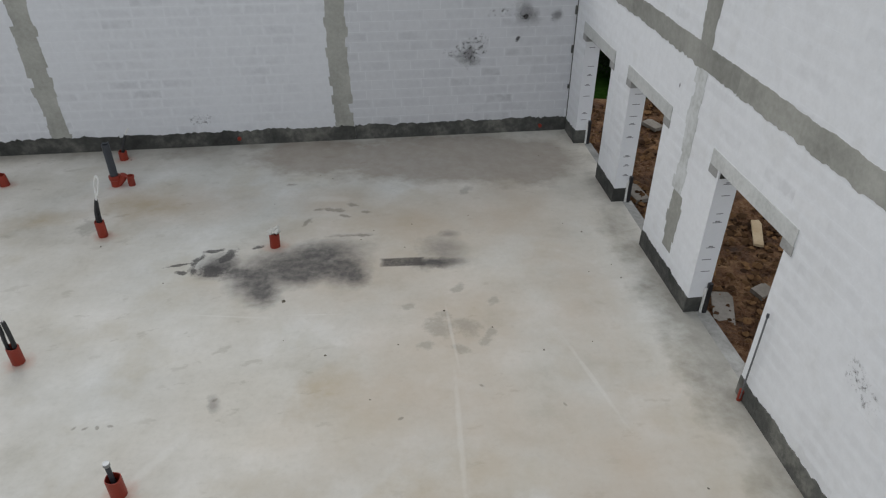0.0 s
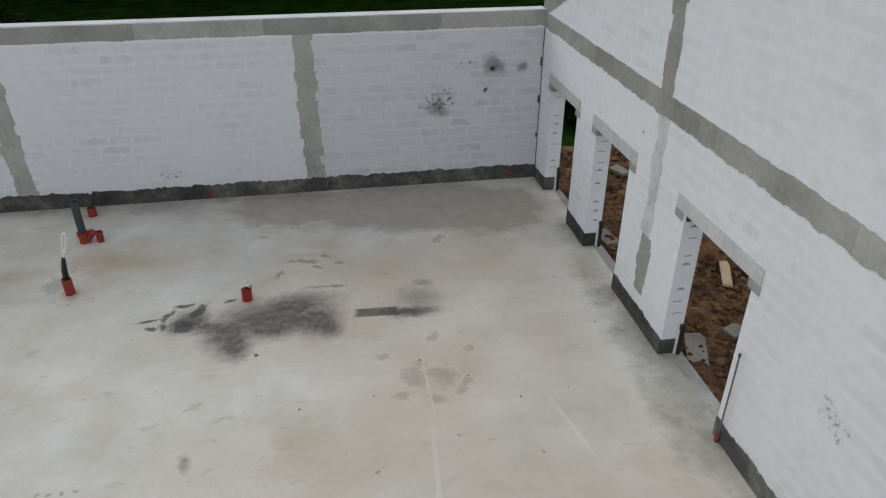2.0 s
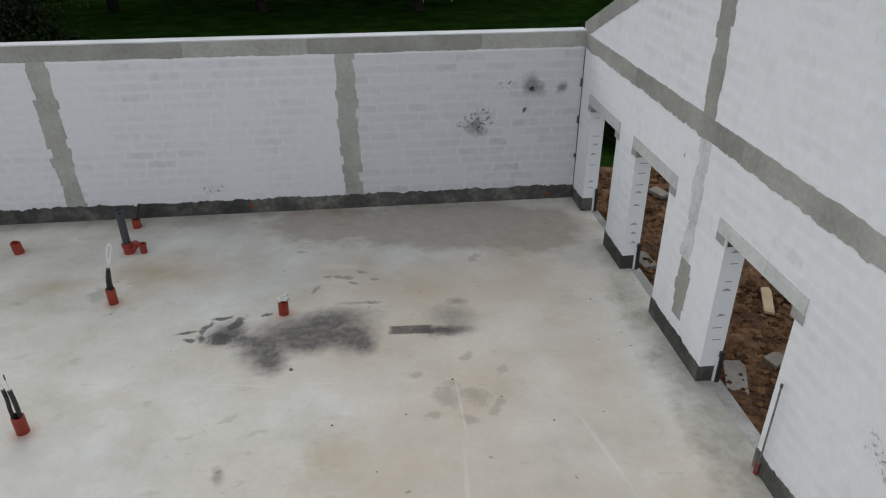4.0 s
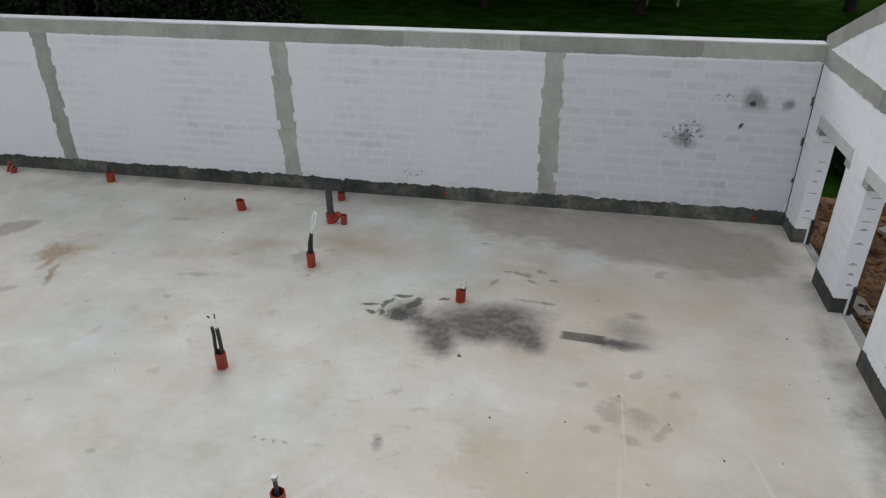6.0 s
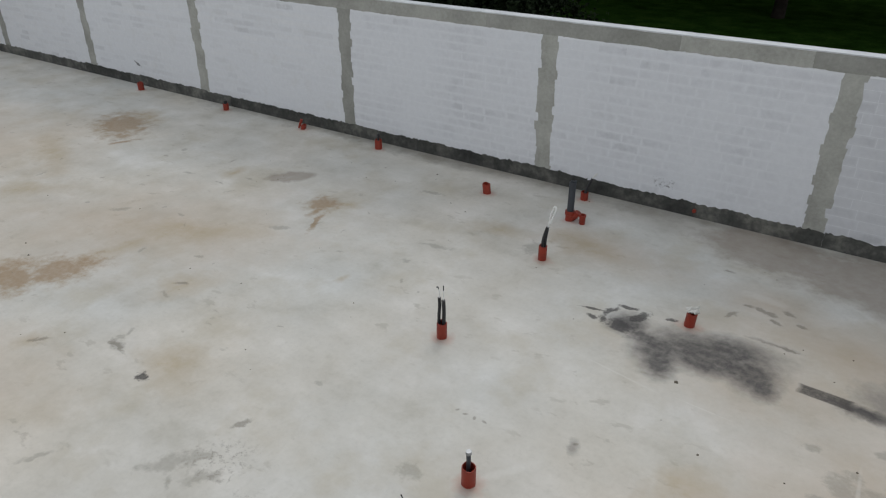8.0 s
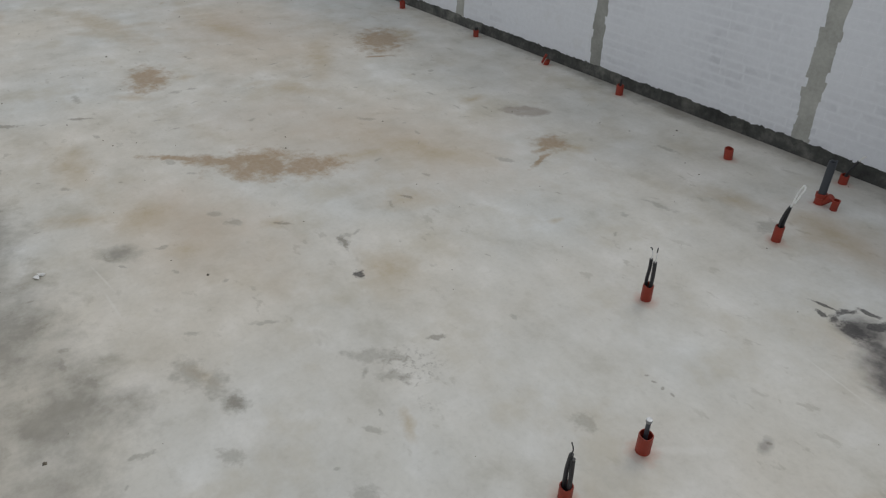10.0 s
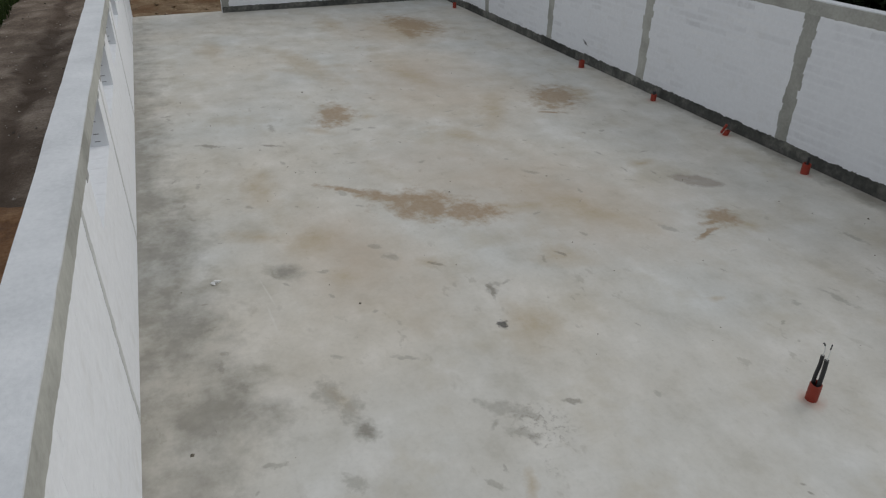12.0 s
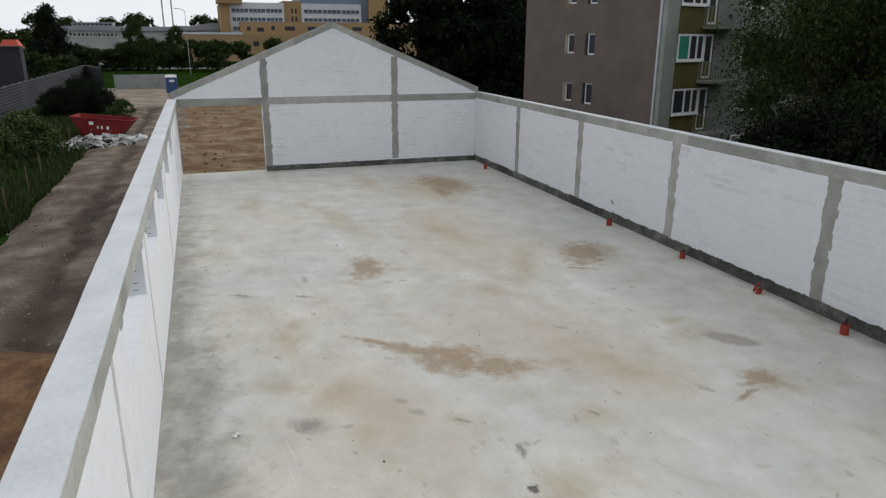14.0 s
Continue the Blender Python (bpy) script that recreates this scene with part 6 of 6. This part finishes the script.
def window(parent, w, u0, u1, z0, z1, mullions=(), inset=0.12, frame_w=0.11, blind=None, sill=True):
    """A window: a glazed leaf with frame bars, mullions and sill as its parts."""
    def piece(name, a, b, n0, n1, c, d, material, up, label=""):
        g = Geo()
        box_on(g, w, a, n0, c, b, n1, d)
        return make(name, g, material, up, label)

    win = piece("window", u0, u1, 0.0, inset, z0, z1, M_GLASS, parent, "white framed window")
    piece("jamb", u0, u0 + frame_w, -0.03, -0.002, z0, z1, M_FRAME, win)
    piece("jamb", u1 - frame_w, u1, -0.03, -0.002, z0, z1, M_FRAME, win)
    piece("foot_rail", u0 + frame_w, u1 - frame_w, -0.03, -0.002, z0, z0 + frame_w, M_FRAME, win)
    piece("head_rail", u0 + frame_w, u1 - frame_w, -0.03, -0.002, z1 - frame_w, z1, M_FRAME, win)
    for m in mullions:
        piece("mullion", m - frame_w * 0.6, m + frame_w * 0.6, -0.03, -0.002, z0 + frame_w, z1 - frame_w, M_FRAME, win)
    if blind is not None:
        piece("blind", u0 + frame_w, mullions[0] - frame_w * 0.6, -0.012, -0.002, z0 + frame_w, z1 - frame_w, M_SHADE, win, "green roller blind")
    if sill:
        piece("sill", u0 - 0.06, u1 + 0.06, -0.14, -0.031, z0 - 0.06, z0 - 0.002, M_FRAME, win)
    return win


def frame_on(x, y, turn):
    """Wall coordinates for a facade that starts at (x, y) and runs along the heading; n grows into the house."""
    c, s = math.cos(radians(turn)), math.sin(radians(turn))
    return lambda u, n, z: (x + u * c - n * s, y + u * s + n * c, z)


def solid(parent, name, w, u0, u1, n0, n1, z0, z1, material, label=""):
    g = Geo()
    g.prism([(u0, z0), (u1, z0), (u1, z1), (u0, z1)], w, n0, n1)
    return make(name, g, material, parent, label)


# flats: end wall from the near corner, balcony front round the corner
CX, CY = -35.67, 9.83
EX, EY = -46.4, 7.2
END = math.degrees(math.atan2(CY - EY, CX - EX))
END_LONG = math.hypot(EX - CX, EY - CY)
flats = thing("apartment_building", "brown-grey block of flats with olive balcony front", "apartment building")
on_end = frame_on(EX, EY, END)


def on_bal(u, n, z):
    return on_end(END_LONG + 0.25 - n, u + 0.05, z)


STOREY, LEVEL0, TOP = 2.8, 1.0, 15.2
FLOORS = [LEVEL0 + STOREY * k for k in range(-1, 5)]
END_WINDOWS = [(a, b, z + lo, z + hi) for a, b, lo, hi in ((3.75, 4.55, 1.30, 2.42), (5.45, 6.25, 1.24, 2.46)) for z in FLOORS[1:]]
g = Geo()
for a, b in ((0, 3.75), (4.55, 5.45), (6.25, END_LONG)):
    g.prism([(a, GROUND), (b, GROUND), (b, TOP), (a, TOP)], on_end, 0, 0.26)
for a, b in ((3.75, 4.55), (5.45, 6.25)):
    cuts = [GROUND] + [q for w0, w1, z0, z1 in END_WINDOWS if w0 == a for q in (z0, z1)] + [TOP]
    for z0, z1 in zip(cuts[::2], cuts[1::2]):
        g.prism([(a, z0), (b, z0), (b, z1), (a, z1)], on_end, 0, 0.26)
make("wall", g, M_GREYWALL, flats, "brown-grey rendered end wall")
solid(flats, "wall", on_end, 0, END_LONG + 0.22, 0.27, 24, GROUND, TOP, M_GREYWALL, "brown-grey rendered wall")
solid(flats, "corner_strip", on_end, END_LONG - 0.02, END_LONG + 0.25, -0.06, 0.9, GROUND, TOP, M_PALEWALL, "pale grey corner strip")
solid(flats, "roof", on_end, -0.3, END_LONG + 0.3, -0.3, 24.3, TOP, TOP + 0.3, M_SHEET)
solid(flats, "downpipe", on_end, END_LONG - 0.16, END_LONG - 0.04, -0.14, -0.06, GROUND, TOP, M_WHITEWALL, "pale downpipe")


def set_back(w, d):
    return lambda u, n, z: w(u, n + d, z)


for a, b, z0, z1 in END_WINDOWS:
    deep = window(flats, set_back(on_end, 0.165), a + 0.11, b - 0.002, z0 + 0.002, z1 - 0.002, (), inset=0.09, frame_w=0.09)
    solid(deep, "reveal", on_end, a + 0.002, a + 0.106, 0.02, 0.255, z0 + 0.002, z1 - 0.002, M_REVEAL if a < 5 else M_GLASS, "pale plastered reveal" if a < 5 else "dark folded shutter")
for k, z in enumerate(FLOORS):
    solid(flats, "wall_panel", on_bal, 0.85, 3.9, -0.02, 0.02, z + 0.1, z + 1.02, M_OLIVE, "olive painted panel below the window")
    solid(flats, "wall_panel", on_bal, 3.9, 12.0, -0.02, 0.02, z - 0.34, z + 2.45, M_BALCONY_SHADED, "grey wall")
    solid(flats, "wall_panel", on_bal, 0.85, 3.9, -0.03, 0.02, z - 0.34, z + 0.098, M_OLIVE)
    window(flats, on_bal, 0.9, 3.0, z + 1.05, z + 2.42, (1.85, 2.45), inset=0.05, blind=0 if k == 2 else None)
    win = window(flats, on_bal, 3.02, 3.75, z + 0.12, z + 2.42, (), inset=0.05, sill=False)
    bal = solid(flats, "balcony", on_bal, 2.7, 5.2, -0.95, -0.03, z - 0.12, z + 0.02, M_BALCONY_SHADED, "concrete balcony slab with thin railings")
    for j in range(12):
        u = 2.72 + j * 0.22
        solid(bal, "baluster", on_bal, u, u + 0.03, -0.93, -0.90, z + 0.02, z + 0.98, M_STEEL)
    for u in (2.72, 5.15):
        for j in range(4):
            solid(bal, "baluster", on_bal, u, u + 0.03, -0.72 + j * 0.2, -0.69 + j * 0.2, z + 0.02, z + 0.98, M_STEEL)
        solid(bal, "handrail", on_bal, u, u + 0.04, -0.9, -0.03, z + 0.98, z + 1.02, M_STEEL)
    solid(bal, "handrail", on_bal, 2.7, 5.2, -0.95, -0.90, z + 0.98, z + 1.02, M_STEEL)
    window(flats, on_bal, 6.3, 7.9, z + 1.05, z + 2.42, (7.1,), inset=0.05)

# hospital block far off: ochre and white wings
hospital = thing("hospital_building", "large ochre and white hospital block with window bands", "building")


def on_hosp(u, n, z):
    return (-200 - n, u, z)


def on_low(u, n, z):
    return (-190 - n, u, z)


solid(hospital, "wing", on_hosp, -16.5, 46, -8, 14, GROUND, 6.2, M_ORANGEWALL, "low ochre wing")
solid(hospital, "wing", on_hosp, -1.6, 52, 0, 18, 6.2, 9.4, M_ORANGEWALL, "ochre upper storey")
solid(hospital, "parapet", on_hosp, -16.5, -1.6, -8.1, -7.6, 6.2, 6.7, M_WHITEWALL)
solid(hospital, "tower", on_hosp, -6.3, -3.9, 2, 22, GROUND, 13.9, M_ORANGEWALL, "ochre stair tower")
solid(hospital, "canopy", on_hosp, -7.0, -0.6, 1.0, 8, 13.9, 14.9, M_ORANGEWALL)
for a, b in ((-3.9, 10.2), (14.9, 31.2)):
    solid(hospital, "ward_block", on_hosp, a, b, 3, 20, GROUND, 14.3, M_WHITEWALL, "white ward block")
solid(hospital, "link", on_hosp, 10.2, 14.9, 4, 20, GROUND, 14.9, M_ORANGEWALL, "ochre stairwell")
solid(hospital, "tower", on_hosp, 33.2, 38.6, 1.5, 20, GROUND, 24, M_ORANGEWALL, "ochre tower")
solid(hospital, "side_block", on_hosp, 31.2, 33.2, 4, 20, GROUND, 24, M_BLUEBAND)
solid(hospital, "band", on_hosp, 14.6, 31.2, 5.0, 20, 14.3, 24.0, M_BLUEBAND, "blue clad upper storeys")
for a, b in ((-3.4, 9.8), (15.3, 30.8)):
    for z in (7.2, 9.55, 11.75):
        k = 3
        wd = (b - a) / k
        for i in range(k):
            u0, u1 = a + i * wd + 0.15, a + (i + 1) * wd - 0.15
            g = Geo()
            g.prism([(u0, z), (u1, z), (u1, z + 0.98), (u0, z + 0.98)], on_hosp, 2.94, 3.1)
            wn_ = make("window", g, M_WARD_GLASS, hospital, "dark window band")
            for j in range(1, 4):
                m = u0 + (u1 - u0) * j / 4
                g = Geo()
                g.prism([(m - 0.05, z), (m + 0.05, z), (m + 0.05, z + 0.98), (m - 0.05, z + 0.98)], on_hosp, 2.9, 2.94)
                make("mullion", g, M_FRAME, wn_)
            g = Geo()
            g.prism([(u0, z + 0.0), (u1, z), (u1, z + 0.3), (u0, z + 0.3)], on_hosp, 2.88, 2.93)
            make("blind", g, M_BLUEBAND, wn_)
for u, wd, z in ((0.0, 1.0, 7.2), (2.6, 1.8, 7.0), (6.3, 0.9, 7.4), (9.8, 2.6, 7.3), (15.8, 2.6, 7.3), (22.0, 2.6, 7.3), (28.0, 2.6, 7.3), (41, 1.2, 7.2)):
    g = Geo()
    g.prism([(u, z), (u + wd, z), (u + wd, z + 1.0), (u, z + 1.0)], on_hosp, -0.06, 0.1)
    make("window", g, M_GLASS, hospital)
for u in (-15.6, -12, -8, -4, 0.8, 5.6):
    g = Geo()
    g.prism([(u, 3.4), (u + 1.4, 3.4), (u + 1.4, 4.6), (u, 4.6)], on_hosp, -8.06, -7.9)
    make("window", g, M_GLASS, hospital)
for u in (12.2, 13.2):
    for z in (9.7, 11.8):
        g = Geo()
        g.prism([(u, z), (u + 0.5, z), (u + 0.5, z + 1.2), (u, z + 1.2)], on_hosp, 3.94, 4.1)
        make("window", g, M_GLASS, hospital)

low_block = thing("office_building", "long pale grey two-storey building with grey roof", "building")
M_OFFICE = surface("pale_grey_office_render", (0.26, 0.275, 0.26), (0.33, 0.345, 0.33), (0.40, 0.41, 0.40), 0.2, 2, 0.95)
M_ROOF = surface("grey_roofing", (0.20, 0.215, 0.24), (0.26, 0.275, 0.30), (0.32, 0.335, 0.36), 0.1, 1, 0.9)
solid(low_block, "wall", on_low, -43, -18, 0, 14, GROUND, 6.9, M_OFFICE, "pale grey rendered wall")
solid(low_block, "wall", on_low, -17.8, -6, 26, 36, GROUND, 7.3, M_OFFICE, "pale grey rendered wall")
solid(low_block, "roof", on_low, -43.5, -17.9, -0.5, 14.4, 6.9, 7.9, M_ROOF, "grey flat roof with deep fascia")
solid(low_block, "roof", on_low, -18.6, -5.6, 25.6, 36.4, 7.3, 8.4, M_ROOF, "grey flat roof with deep fascia")
attic = solid(low_block, "attic", on_low, -40.5, -31.5, 6, 11, 7.9, 8.85, M_ROOF, "low attic with a row of small lights")
for i in range(9):
    solid(attic, "window", on_low, -40.1 + i * 0.95, -39.4 + i * 0.95, 5.94, 6.1, 8.15, 8.6, M_GLASS)
g = Geo()
g.prism([(-13.0, 8.4), (-6.4, 8.4), (-6.4, 9.2), (-8.5, 9.3)], on_low, 27, 33)
make("roof_light", g, M_ROOF, low_block, "slanting grey roof light")
for i in range(7):
    for k in range(2):
        window(low_block, on_low, -42.2 + i * 1.75 + k * 0.8, -41.55 + i * 1.75 + k * 0.8, 5.55, 6.4, (), sill=False, frame_w=0.07)
for i in range(9):
    window(low_block, set_back(on_low, 26.0), -17.6 + i * 1.25, -16.8 + i * 1.25, 6.45, 7.2, (), sill=False, frame_w=0.09)
# red-roofed kiosk behind the shed
kiosk = thing("kiosk", "small kiosk with a bright red roof", "kiosk", at=pose(-120, -37.6, GROUND))
make("wall", Geo().box(-1.0, -1.0, 0, 1.0, 1.0, 4.4), M_PALEWALL, kiosk)
make("roof", Geo().add([(-1.4, -1.4, 4.4), (1.4, -1.4, 4.4), (1.4, 1.4, 4.4), (-1.4, 1.4, 4.4), (-0.8, -0.8, 5.6), (0.8, -0.8, 5.6), (0.8, 0.8, 5.6), (-0.8, 0.8, 5.6)],
                       [(0, 3, 2, 1), (4, 5, 6, 7), (0, 1, 5, 4), (1, 2, 6, 5), (2, 3, 7, 6), (3, 0, 4, 7)]), plain("red_roof_sheet", (0.45, 0.06, 0.03), 0.6), kiosk)
# pale bench on the grass behind the back wall
bench = thing("park_bench", "pale park bench on the dark grass", "bench", at=pose(-0.2, 27.2, GROUND, 0, 0, 4))
for j in range(3):
    make("seat_slat", Geo().box(-1.0, -0.2 + j * 0.14, 0.43, 1.0, -0.09 + j * 0.14, 0.47), M_PLANK, bench)
for j in range(2):
    make("back_slat", Geo().box(-1.0, 0.24, 0.6 + j * 0.16, 1.0, 0.28, 0.71 + j * 0.16), M_PLANK, bench)
for s in (-0.8, 0.8):
    make("leg", Geo().box(s - 0.04, -0.2, 0, s + 0.04, 0.24, 0.43), M_SLAB, bench)
    make("back_post", Geo().box(s - 0.03, 0.2, 0.43, s + 0.03, 0.24, 0.9), M_SLAB, bench)

# ---- the nearest blocks of the walls, each a piece ----
for wall, mesh, blocks in SINGLES:
    for lo3, hi3 in blocks:
        b = new("brick", mesh)
        b.parent = wall
        b.location = [(p + q) / 2 for p, q in zip(lo3, hi3)]
        b.scale = [abs(q - p) for p, q in zip(lo3, hi3)]
